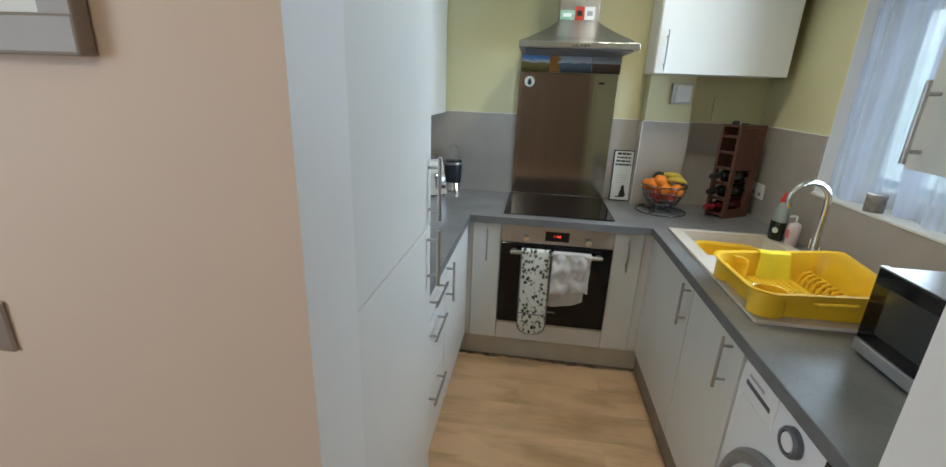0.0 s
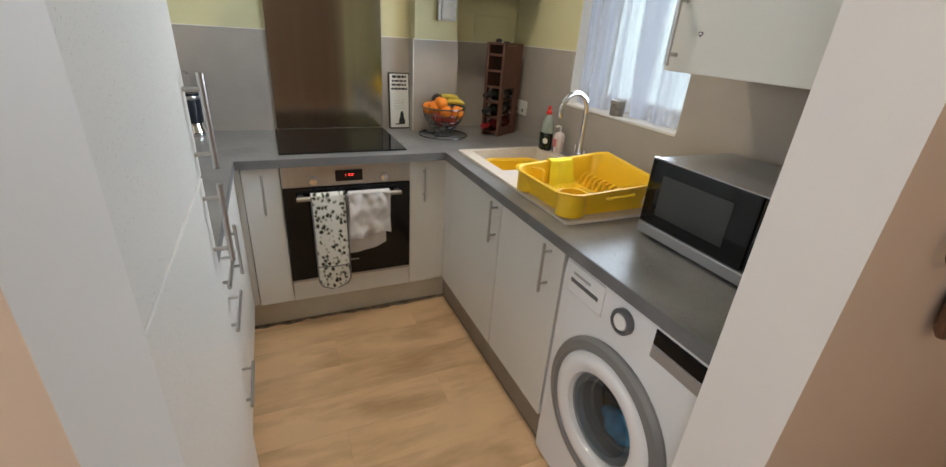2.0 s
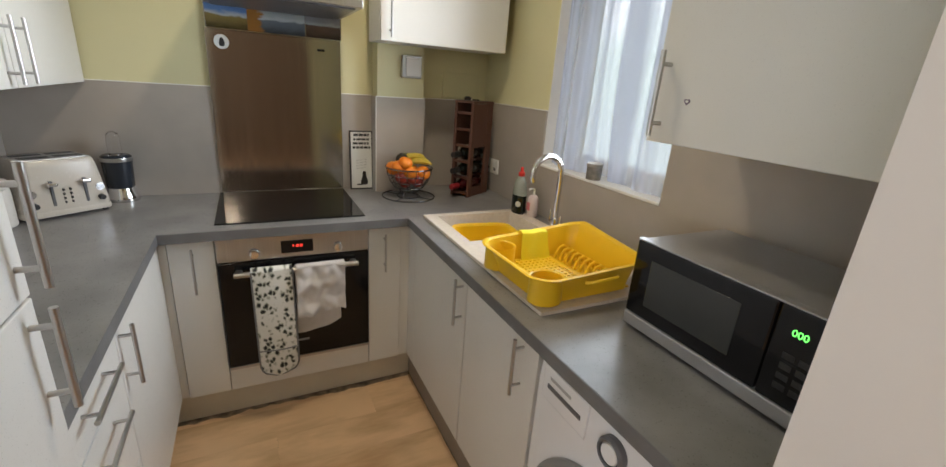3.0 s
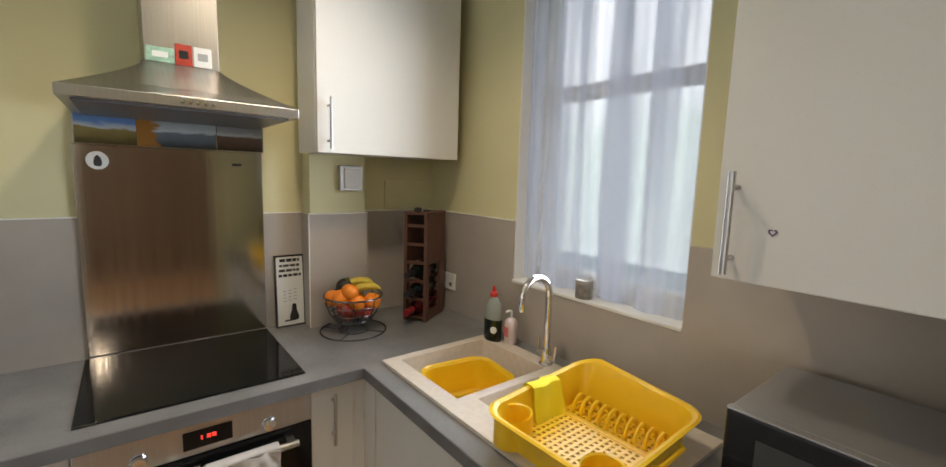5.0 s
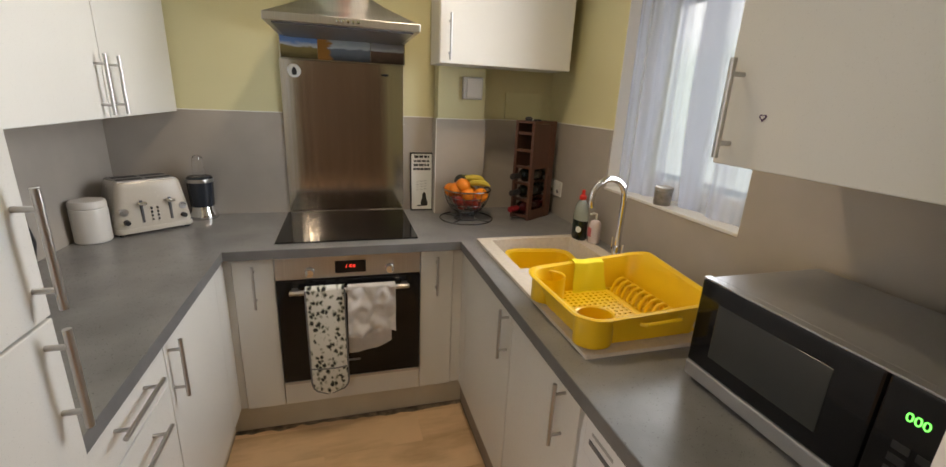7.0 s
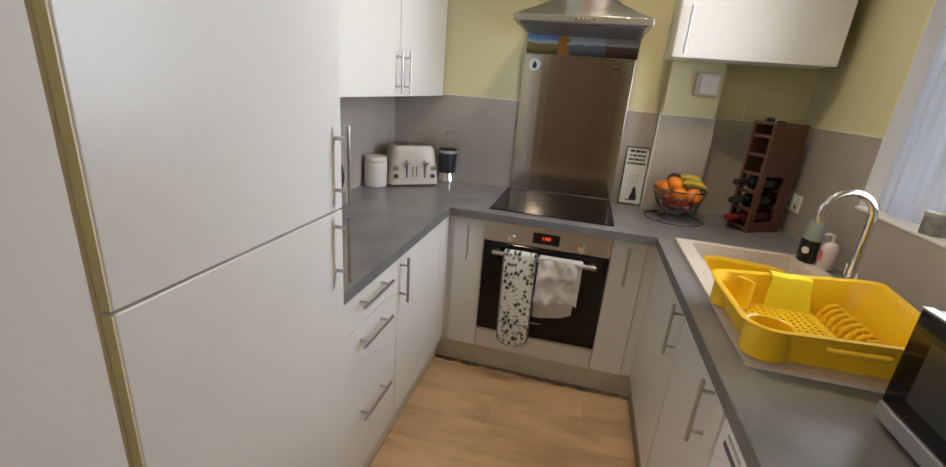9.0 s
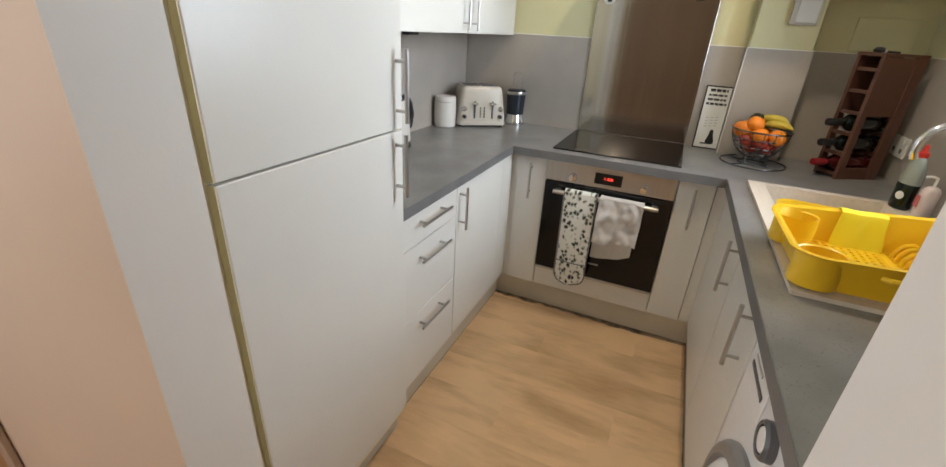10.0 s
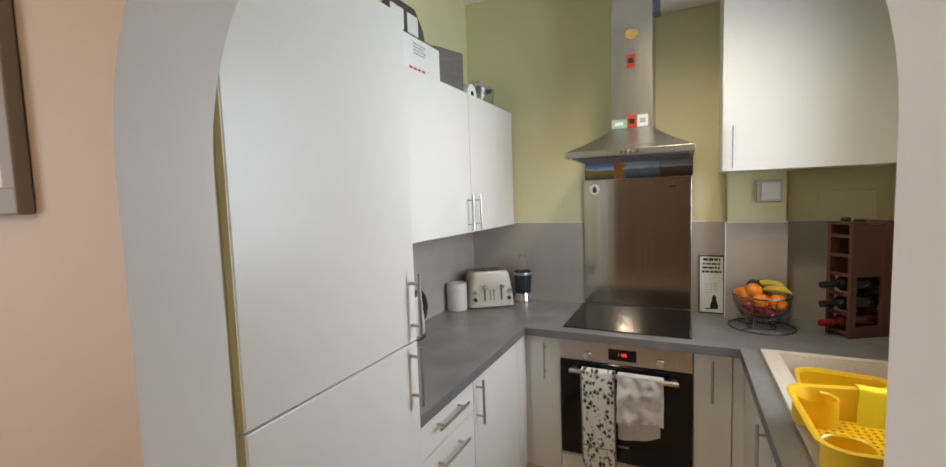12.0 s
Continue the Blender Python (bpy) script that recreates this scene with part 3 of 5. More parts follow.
def photo_material(name, sky_colour, land, seed, tree=None):
    m = bpy.data.materials.new(name)
    m.use_nodes = True
    n, l = m.node_tree.nodes, m.node_tree.links
    b = n["Principled BSDF"]
    b.inputs["Roughness"].default_value = 0.18
    tc, nz, sep, add, ramp = (n.new("ShaderNode" + k) for k in ("TexCoord", "TexNoise", "SeparateXYZ", "Math", "ValToRGB"))
    mp = n.new("ShaderNodeMapping")
    mp.inputs["Location"].default_value, mp.inputs["Scale"].default_value = (seed, 0, seed * 0.37), (1, 1, 2.4)
    l.new(tc.outputs["Object"], mp.inputs[0]), l.new(mp.outputs[0], nz.inputs[0])
    nz.inputs["Scale"].default_value, nz.inputs["Detail"].default_value = 16, 5
    l.new(tc.outputs["Generated"], sep.inputs[0])
    add.operation, add.inputs[1].default_value = "MULTIPLY_ADD", 0.30
    l.new(nz.outputs[0], add.inputs[0]), l.new(sep.outputs["Z"], add.inputs[2])
    e = ramp.color_ramp.elements
    e[0].position, e[0].color = 0.20, (*[c * 0.35 for c in land], 1)
    e[1].position, e[1].color = 1.0, (*sky_colour, 1)
    for pos, c in ((0.45, land), (0.62, [c * 1.3 for c in land]), (0.68, (0.42, 0.45, 0.48)), (0.82, [c * 1.15 for c in sky_colour])):
        k = e.new(pos)
        k.color = (*c, 1)
    l.new(add.outputs[0], ramp.inputs[0]), l.new(ramp.outputs[0], b.inputs["Base Color"])
    if tree:
        edge, step, mix = n.new("ShaderNodeMath"), n.new("ShaderNodeMapRange"), n.new("ShaderNodeMix")
        edge.operation, edge.inputs[1].default_value = "MULTIPLY_ADD", 0.5
        l.new(nz.outputs[0], edge.inputs[0]), l.new(sep.outputs["X"], edge.inputs[2])
        step.inputs["From Min"].default_value, step.inputs["From Max"].default_value = 0.52, 0.44
        l.new(edge.outputs[0], step.inputs[0])
        mix.data_type = "RGBA"
        mix.inputs[7].default_value = (*tree, 1)
        l.new(step.outputs[0], mix.inputs[0]), l.new(ramp.outputs[0], mix.inputs[6]), l.new(mix.outputs[2], b.inputs["Base Color"])
    return m


for x0, x1, skyc, land, s, tree in ((-0.276, -0.111, (0.10, 0.19, 0.40), (0.17, 0.13, 0.045), 1.3, None), (-0.110, 0.136, (0.28, 0.32, 0.34), (0.10, 0.12, 0.14), 4.1, (0.28, 0.13, 0.03)),
                              (0.139, 0.300, (0.24, 0.25, 0.27), (0.09, 0.055, 0.04), 7.7, None)):
    t = thing("photo_print", (x0 + x1) / 2, 0.583, 1.654, label="landscape photo print fixed above the steel splashback", category="photo", group="photo prints")
    part("print", box(x0, x1, 0.5825, 0.5845, 1.654, 1.763), photo_material("photo_%d" % (s * 10), skyc, land, s, tree), t)

# cooker hood
CX0, CX1, CY0 = -0.087, 0.117, 0.315
hd = thing("cooker_hood", 0.015, 0.35, 1.75, label="brushed steel chimney cooker hood with small magnets", category="cooker hood")
part("lip", box(-0.278, 0.305, 0.10, YB - 0.002, 1.750, 1.779, 0.002), STEEL, hd)
b = bmesh.new()
rings = []
for i in range(13):
    u = i / 12
    w = (1 - u) ** 1.25
    z = 1.779 + 0.122 * u
    x0, x1, y0 = CX0 + (-0.275 - CX0) * w, CX1 + (0.302 - CX1) * w, CY0 + (0.103 - CY0) * w
    rings.append([b.verts.new(p) for p in ((x0, y0, z), (x1, y0, z), (x1, YB - 0.003, z), (x0, YB - 0.003, z))])
for a, c in zip(rings, rings[1:]):
    for j in range(4):
        b.faces.new((a[j], a[(j + 1) % 4], c[(j + 1) % 4], c[j]))
b.faces.new(rings[-1])
can = part("canopy", b, STEEL, hd, smooth=True)
part("chimney", box(CX0 + 0.002, CX1 - 0.002, CY0 + 0.002, YB - 0.003, 1.901, 2.52, 0.001), STEEL, hd)
part("chimney_upper", box(CX0 + 0.008, CX1 - 0.008, CY0 + 0.008, YB - 0.004, 2.52, H - 0.002, 0.001), STEEL, hd)
part("underside_filter", box(-0.25, 0.28, 0.13, 0.57, 1.744, 1.750), DARKGREY, hd)
for i in range(5):
    part("button", lathe([(0, 0), (0.0065, 0), (0.006, 0.004), (0, 0.005)], 12, m=pose(-0.012 + i * 0.019, 0.10, 1.765, 90, 0, 0)), CHROME, hd)
part("duct_bracket", box(CX1 - 0.006, CX1 + 0.03, 0.36, 0.44, 2.47, 2.60, 0.004), DARKGREY, hd)

PAPER = material("white_paper", (0.75, 0.75, 0.72), 0.5, vary=0.04)
PRINT_RED = material("red_print", (0.42, 0.05, 0.03), 0.4, vary=0.2, scale=60)
PRINT_GOLD = material("gold_print", (0.55, 0.36, 0.10), 0.4, vary=0.3, scale=80)
PRINT_GREEN = material("green_print", (0.30, 0.48, 0.36), 0.4, vary=0.3, scale=70)
MY = CY0 + 0.002
for lab, x0, x1, z0, z1, m, inner in (("gold oval fridge magnet", -0.016, 0.050, 2.338, 2.400, PRINT_GOLD, None), ("red square fridge magnet with a dark motif", -0.008, 0.036, 2.205, 2.270, PRINT_RED, BLACK),
                                      ("pale green long fridge magnet", -0.082, -0.008, 1.904, 1.948, PRINT_GREEN, PAPER), ("red fridge magnet", -0.006, 0.040, 1.902, 1.967, PRINT_RED, BLACK),
                                      ("white fridge magnet with a grey stripe", 0.044, 0.094, 1.904, 1.965, PAPER, GREY_PRINT)):
    t = thing("magnet", (x0 + x1) / 2, MY, z0, label=lab + " on the hood chimney", category="magnet", group="hood magnets")
    if "oval" in lab:
        part("plate", lathe([(0, 0), (0.033, 0), (0.031, 0.004), (0, 0.004)], 24, m=pose((x0 + x1) / 2, MY, (z0 + z1) / 2, 90, 0, 0), squash=0.8), m, t)
    else:
        part("plate", box(x0, x1, MY - 0.004, MY, z0, z1, 0.001), m, t)
    if inner:
        cx, cz = (x0 + x1) / 2, (z0 + z1) / 2
        part("motif", box(cx - (x1 - x0) * 0.28, cx + (x1 - x0) * 0.28, MY - 0.0052, MY - 0.004, cz - (z1 - z0) * 0.18, cz + (z1 - z0) * 0.2), inner, t)
# round bird magnet and a small plate on the splashback
t = thing("magnet", -0.222, 0.583, 1.565, label="round white magnet with a black bird shape", category="magnet")
part("disc", lathe([(0, 0), (0.031, 0), (0.030, 0.003), (0, 0.003)], 28, m=pose(-0.222, 0.583, 1.597, 90, 0, 0)), PAPER, t)
bm = lathe([(0, -0.020), (0.008, -0.018), (0.010, -0.006), (0.008, 0.006), (0.005, 0.013), (0, 0.019)], 12, m=pose(-0.221, 0.580, 1.597) @ Matrix.Diagonal((1.2, 0.15, 1, 1)))
part("bird", bm, BLACK, t)
t = thing("badge_plate", 0.205, 0.583, 1.596, label="tiny dark badge on the steel splashback", category="badge")
part("plate", box(0.188, 0.222, 0.5815, 0.583, 1.594, 1.604, 0.0005), BLACK, t)

# microwave
mw = thing("microwave", 0.94, -1.29, 0.90, label="silver and black microwave on the worktop", category="microwave")
MX, MA, MB = 0.745, -1.545, -1.082
part("body", box(MX + 0.02, 1.085, MA, MB, 0.914, 1.152, 0.006), SILVER, mw, "brushed silver casing")
md = part("door", box(MX, MX + 0.022, -1.442, MB, 0.948, 1.150, 0.005), BLACK_GLASS, mw, "black glass door")
part("door_window", box(MX - 0.0015, MX + 0.001, -1.375, MB - 0.055, 0.985, 1.110, 0.001), material("smoked_glass", (0.035, 0.037, 0.036), 0.15, vary=0.1), md)
part("lower_strip", box(MX - 0.002, MX + 0.022, MA, MB, 0.912, 0.947, 0.004), SILVER, mw, "silver lower strip")
part("top_strip", box(MX - 0.001, MX + 0.02, MA, MB, 1.1502, 1.154, 0.001), SILVER, mw)
cp = part("control_panel", box(MX, MX + 0.022, MA, -1.445, 0.948, 1.150, 0.004), BLACK_GLASS, mw)
text_mesh("000", 0.020, pose(MX - 0.001, -1.492, 1.102, 90, 0, -90), GREEN_LED, cp)
for r in range(4):
    for c in range(2):
        part("key", box(MX - 0.001, MX + 0.001, -1.473 - c * 0.030 - 0.022, -1.473 - c * 0.030, 1.045 - r * 0.022, 1.058 - r * 0.022, 0.0006), BLACK, cp)
for x, y in ((0.83, -1.48), (0.83, -1.10), (1.05, -1.48), (1.05, -1.10)):
    part("foot", lathe([(0, 0), (0.014, 0), (0.012, 0.013), (0, 0.013)], 14, m=pose(x, y, 0.900)), BLACK, mw)
cb = thing("power_cable", 0.76, -1.60, 0.90, label="black coiled power cable on the worktop", category="cable")
part("cable", tube([(0.80 + 0.055 * math.cos(a) + 0.01 * a, -1.585 + 0.045 * math.sin(a), 0.906 + 0.006 * i / 30 + 0.02 * (i > 20) * (i - 20) / 20) for i, a in ((i, i * 0.36) for i in range(36))], 0.0055, 8), BLACK, cb, smooth=True)

# washing machine
wm = thing("washing_machine", 0.78, -1.345, 0, label="white front-loading washing machine under the worktop", category="washing machine")
WX = 0.497
dc = (-1.352, 0.440)
mface = Matrix.Translation((WX, dc[0], dc[1])) @ pose(0, 0, 0, 0, -90, 0)
WY_A, WY_B, WZ_A, WZ_B = -1.650, -1.070, 0.012, 0.850


def front_with_hole(radius, depth):
    """The machine's front sheet: a rectangle with a round hole, turned in to a depth."""
    b = bmesh.new()
    hole, inner, rim, back = [], [], [], []
    for i in range(64):
        ca, sa = math.cos(2 * math.pi * i / 64), math.sin(2 * math.pi * i / 64)
        reach = min((WY_B - dc[0] if ca > 0 else dc[0] - WY_A) / max(abs(ca), 1e-6), (WZ_B - dc[1] if sa > 0 else dc[1] - WZ_A) / max(abs(sa), 1e-6))
        hole.append(b.verts.new((WX, dc[0] + radius * ca, dc[1] + radius * sa)))
        inner.append(b.verts.new((WX + depth, dc[0] + radius * ca, dc[1] + radius * sa)))
        rim.append(b.verts.new((WX, dc[0] + reach * ca, dc[1] + reach * sa)))
        back.append(b.verts.new((WX + depth, dc[0] + reach * ca, dc[1] + reach * sa)))
    for i in range(64):
        j = (i + 1) % 64
        b.faces.new((hole[i], hole[j], rim[j], rim[i]))
        b.faces.new((hole[i], inner[i], inner[j], hole[j]))
        b.faces.new((rim[i], rim[j], back[j], back[i]))
    return b


part("body", box(WX + 0.10, 1.06, WY_A, WY_B, WZ_A, WZ_B, 0.004), WHITEGOODS, wm)
part("front_sheet", front_with_hole(0.200, 0.101), WHITEGOODS, wm)
part("door_ring", lathe([(0.200, -0.002), (0.246, -0.002), (0.246, 0.010), (0.236, 0.022), (0.212, 0.026), (0.204, 0.018), (0.200, 0.008)], 56, m=mface), MIDGREY, wm, "grey door surround", smooth=True)
part("door_frame", lathe([(0.135, 0.004), (0.140, 0.020), (0.160, 0.030), (0.188, 0.028), (0.204, 0.016), (0.204, -0.002), (0.135, -0.002)], 56, m=mface), WHITEGOODS, wm, smooth=True)
part("door_gasket", lathe([(0.140, 0.006), (0.137, -0.004), (0.128, -0.020), (0.120, -0.024), (0.112, -0.050), (0.104, -0.054), (0.100, -0.085)], 56, m=mface), material("grey_rubber", (0.17, 0.175, 0.18), 0.3, vary=0.1), wm, "ribbed grey rubber gasket", smooth=True)
part("door_glass", lathe([(0, 0.016), (0.05, 0.0165), (0.09, 0.0135), (0.110, 0.0075), (0.110, 0.0055), (0.09, 0.0115), (0.05, 0.0145), (0, 0.014)], 48, m=mface), thin_glass("tinted_glass", (0.70, 0.76, 0.80), 0.05), wm, smooth=True).visible_shadow = False
part("drum", lathe([(0.200, -0.086), (0.099, -0.086), (0.099, -0.098), (0, -0.098)], 48, m=mface), BLACK, wm)
b = bmesh.new()
bmesh.ops.create_icosphere(b, subdivisions=3, radius=0.055)
for v in b.verts:
    v.co *= 1 + 0.35 * noise.noise(v.co * 30)
    v.co = Vector((WX + 0.068 + v.co.x * 0.5, dc[0] - 0.012 + v.co.y * 1.2, dc[1] - 0.045 + v.co.z * 0.9))
part("laundry", b, material("blue_laundry", (0.09, 0.30, 0.46), 0.85, vary=0.3, scale=30), wm, "blue laundry behind the door glass", smooth=True)
dial = part("dial", lathe([(0.026, 0.0), (0.037, 0.0), (0.037, 0.014), (0.032, 0.020), (0.026, 0.018)], 36, m=Matrix.Translation((WX, -1.348, 0.788)) @ pose(0, 0, 0, 0, -90, 0)), DARKGREY, wm, "grey ring of the dial", smooth=True)
part("dial_cap", lathe([(0, 0.018), (0.022, 0.018), (0.026, 0.012), (0.026, 0.0)], 30, m=Matrix.Translation((WX, -1.348, 0.788)) @ pose(0, 0, 0, 0, -90, 0)), WHITEGOODS, dial, smooth=True)
part("display_panel", box(WX - 0.003, WX, -1.610, -1.452, 0.794, 0.838, 0.001), BLACK_GLASS, wm)
part("button_strip", box(WX - 0.003, WX, -1.610, -1.452, 0.756, 0.792, 0.001), SILVER, wm)
dw = part("detergent_drawer", box(WX - 0.004, WX, -1.262, -1.090, 0.742, 0.840, 0.003), WHITEGOODS, wm)
part("grip", box(WX - 0.006, WX - 0.003, -1.240, -1.112, 0.780, 0.793, 0.001), DARKGREY, dw)
part("print", box(WX - 0.0052, WX - 0.004, -1.20, -1.12, 0.808, 0.816), GREY_PRINT, dw)

# ---- sink ----
sk = thing("sink", 0.80, -0.49, 0.90, label="cream composite sink with drainer let into the worktop", category="sink")
SX0, SX1, SY0, SY1, SZ = 0.547, 1.052, -0.975, -0.012, 0.911
bm = bmesh.new()


def frame_with_holes(holes):
    b = bmesh.new()
    cut_x, cut_y = sorted({SX0, SX1, *(h[0] for h in holes), *(h[1] for h in holes)}), sorted({SY0, SY1, *(h[2] for h in holes), *(h[3] for h in holes)})
    top = {}

    def vert(x, y, z):
        return top.setdefault((x, y, z), b.verts.new((x, y, z))) if (x, y, z) not in top else top[(x, y, z)]
    for x0, x1 in zip(cut_x, cut_x[1:]):
        for y0, y1 in zip(cut_y, cut_y[1:]):
            if not any(h[0] <= x0 and x1 <= h[1] and h[2] <= y0 and y1 <= h[3] for h in holes):
                b.faces.new([vert(x, y, SZ) for x, y in ((x0, y0), (x1, y0), (x1, y1), (x0, y1))])
    for (x0, x1, y0, y1, d) in [(SX0, SX1, SY0, SY1, 0.0108), *holes]:
        inset = 0.0 if d < 0.05 else 0.018
        a = [(x0, y0), (x1, y0), (x1, y1), (x0, y1)]
        low = [(x0 + inset, y0 + inset), (x1 - inset, y0 + inset), (x1 - inset, y1 - inset), (x0 + inset, y1 - inset)]
        up = [b.verts.new((x, y, SZ)) for x, y in a]
        dn = [b.verts.new((x, y, SZ - d)) for x, y in low]
        for i in range(4):
            b.faces.new((up[i], up[(i + 1) % 4], dn[(i + 1) % 4], dn[i]))
        if d > 0.05:
            b.faces.new(dn)
    bmesh.ops.remove_doubles(b, verts=b.verts, dist=0.0004)
    sharp = [e for e in b.edges if len(e.link_faces) == 2 and e.calc_face_angle(0) > 0.4]
    bmesh.ops.bevel(b, geom=sharp, offset=0.005, segments=3, profile=0.5, affect="EDGES")
    return b


part("basin_and_drainer", frame_with_holes([(0.605, 0.990, -0.395, -0.050, 0.165), (0.66, 0.925, -0.545, -0.425, 0.09)]), SINK, sk, smooth=True)
for x, y, z in ((0.80, -0.22, SZ - 0.164), (0.79, -0.485, SZ - 0.089)):
    part("plug_hole", lathe([(0, 0.001), (0.03, 0.001), (0.034, 0.003), (0.036, 0.0)], 24, m=pose(x, y, z)), CHROME, sk)
for i in range(6):
    part("drain_ridge", rod((0.63 + i * 0.06, -0.94, SZ - 0.0012), (0.63 + i * 0.06, -0.60, SZ - 0.0012), 0.004, 8), SINK, sk)

tp = thing("tap", 1.020, -0.374, SZ, label="chrome swan-neck mixer tap with two levers", category="tap")
TX, TY = 1.020, -0.374
part("base", lathe([(0, 0), (0.026, 0), (0.026, 0.006), (0.020, 0.012), (0.018, 0.05), (0.014, 0.065), (0, 0.065)], 24, m=pose(TX, TY, SZ)), CHROME, tp, smooth=True)
pts = [(TX, TY, SZ + 0.05), (TX, TY, SZ + 0.15), (TX, TY, SZ + 0.235)]
dx, dy, R = -0.985, -0.08, 0.076
for i in range(1, 17):
    a = math.pi * 1.12 * i / 16
    s = R - R * math.cos(a)
    pts.append((TX + dx * s, TY + dy * s, SZ + 0.255 + R * math.sin(a)))
part("spout", tube(pts, 0.0115, 14), CHROME, tp, smooth=True)
for s in (-1, 1):
    bm = rod((TX, TY, SZ + 0.032), (TX + 0.01 * s, TY + 0.046 * s, SZ + 0.036), 0.009, 14)
    rod((TX + 0.01 * s, TY + 0.046 * s, SZ + 0.030), (TX + 0.01 * s, TY + 0.050 * s, SZ + 0.085), 0.005, 10, bm)
    part("lever", bm, CHROME, tp, smooth=True)


# washing-up bowl in the sink
def rounded(w, d, r, n=6):
    out = []
    for cx, cy, a0 in ((w / 2 - r, d / 2 - r, 0), (-w / 2 + r, d / 2 - r, 90), (-w / 2 + r, -d / 2 + r, 180), (w / 2 - r, -d / 2 + r, 270)):
        for i in range(n + 1):
            a = radians(a0 + 90 * i / n)
            out.append((cx + r * math.cos(a), cy + r * math.sin(a)))
    return out


def loft(rings, cap_first=False, cap_last=False):
    b = bmesh.new()
    vs = [[b.verts.new(p) for p in ring] for ring in rings]
    for a, c in zip(vs, vs[1:]):
        k = len(a)
        for j in range(k):
            b.faces.new((a[j], a[(j + 1) % k], c[(j + 1) % k], c[j]))
    if cap_first:
        b.faces.new(vs[0][::-1])
    if cap_last:
        b.faces.new(vs[-1])
    return b


def ring(w, d, r, z):
    return [(x, y, z) for x, y in rounded(w, d, r)]


wb = thing("washing_up_bowl", 0.775, -0.225, SZ - 0.164, -8, label="yellow plastic washing-up bowl in the sink", category="bowl")
bm = loft([ring(0.22, 0.20, 0.04, 0.002), ring(0.25, 0.225, 0.05, 0.06), ring(0.27, 0.245, 0.06, 0.125), ring(0.29, 0.262, 0.065, 0.133), ring(0.29, 0.262, 0.065, 0.128),
           ring(0.262, 0.237, 0.055, 0.121), ring(0.24, 0.215, 0.045, 0.02), ring(0.21, 0.19, 0.035, 0.008)], True, True)
part("bowl", bm, YELLOW_PLASTIC, wb, local=True, smooth=True)

# dish rack on the drainer
DW, DD = 0.425, 0.382
rk = thing("dish_rack", 0.738, -0.786, SZ + 0.0005, 1, label="yellow plastic dish rack on the sink drainer", category="dish rack")


def rim_height(x, y):
    """Higher towards the wall, dipping at the ends."""
    u = (x + DW / 2) / DW
    return 0.080 + 0.056 * u * u * (0.45 + 0.55 * math.cos((y - 0.07) / DD * math.pi * 0.85) ** 2) - 0.008 * math.cos(y / DD * 2 * math.pi) * (1 - u)


def rack_ring(w, d, r, k, dz=0.0):
    return [(x, y, 0.004 + k * rim_height(x, y) + dz) for x, y in rounded(w, d, r, 8)]


bm = loft([rack_ring(DW - 0.085, DD - 0.075, 0.03, 0.0), rack_ring(DW - 0.075, DD - 0.068, 0.035, 0.3), rack_ring(DW - 0.045, DD - 0.045, 0.05, 0.75), rack_ring(DW - 0.03, DD - 0.03, 0.055, 0.93),
           rack_ring(DW, DD, 0.065, 0.97), rack_ring(DW + 0.002, DD + 0.002, 0.065, 1.0), rack_ring(DW - 0.012, DD - 0.012, 0.06, 1.03), rack_ring(DW - 0.034, DD - 0.034, 0.053, 0.98), rack_ring(DW - 0.05, DD - 0.05, 0.048, 0.74),
           rack_ring(DW - 0.08, DD - 0.073, 0.033, 0.3), rack_ring(DW - 0.091, DD - 0.081, 0.028, 0.05)])
part("tray_wall", bm, YELLOW_PLASTIC, rk, local=True, smooth=True)
bm = bmesh.new()
iw, idp = DW - 0.086, DD - 0.077
for i in range(17):
    y = -idp / 2 + 0.006 + i * (idp - 0.012) / 16
    box(-iw / 2, iw / 2, y - 0.0045, y + 0.0045, 0.008, 0.013, bm=bm)
for i in range(19):
    x = -iw / 2 + 0.006 + i * (iw - 0.012) / 18
    box(x - 0.0045, x + 0.0045, -idp / 2, idp / 2, 0.0075, 0.0125, bm=bm)
part("lattice_floor", bm, YELLOW_PLASTIC, rk, "pierced lattice floor", local=True)
part("floor_band", box(0.055, 0.072, -idp / 2, idp / 2, 0.008, 0.0145), YELLOW_PLASTIC, rk, local=True)
for i in range(10):
    y = idp / 2 - 0.028 - i * 0.0275
    pts = [(0.085, y, 0.010), (0.088, y, 0.030), (0.100, y, 0.048), (0.118, y, 0.054), (0.134, y, 0.046), (0.142, y, 0.028), (0.146, y, 0.010)]
    part("plate_peg", tube(pts, 0.0055, 6), YELLOW_PLASTIC, rk, local=True, smooth=True)
for s in (-1, 1):
    cyl = [(-DW / 2 + 0.065 + 0.052 * math.cos(a), s * (DD / 2 - 0.060) + 0.046 * math.sin(a)) for a in (2 * math.pi * i / 28 for i in range(28))]
    bm = loft([[(x, y, 0.006) for x, y in cyl], [(x, y, 0.080) for x, y in cyl], [(x * 0.985 - 0.002, y, 0.083) for x, y in cyl],
               [(-DW / 2 + 0.065 + (x + DW / 2 - 0.065) * 0.90, s * (DD / 2 - 0.062) + (y - s * (DD / 2 - 0.062)) * 0.90, 0.080) for x, y in cyl],
               [(-DW / 2 + 0.065 + (x + DW / 2 - 0.065) * 0.86, s * (DD / 2 - 0.062) + (y - s * (DD / 2 - 0.062)) * 0.86, 0.015) for x, y in cyl]], True, True)
    part("cutlery_cup", bm, YELLOW_PLASTIC, rk, local=True, smooth=True)
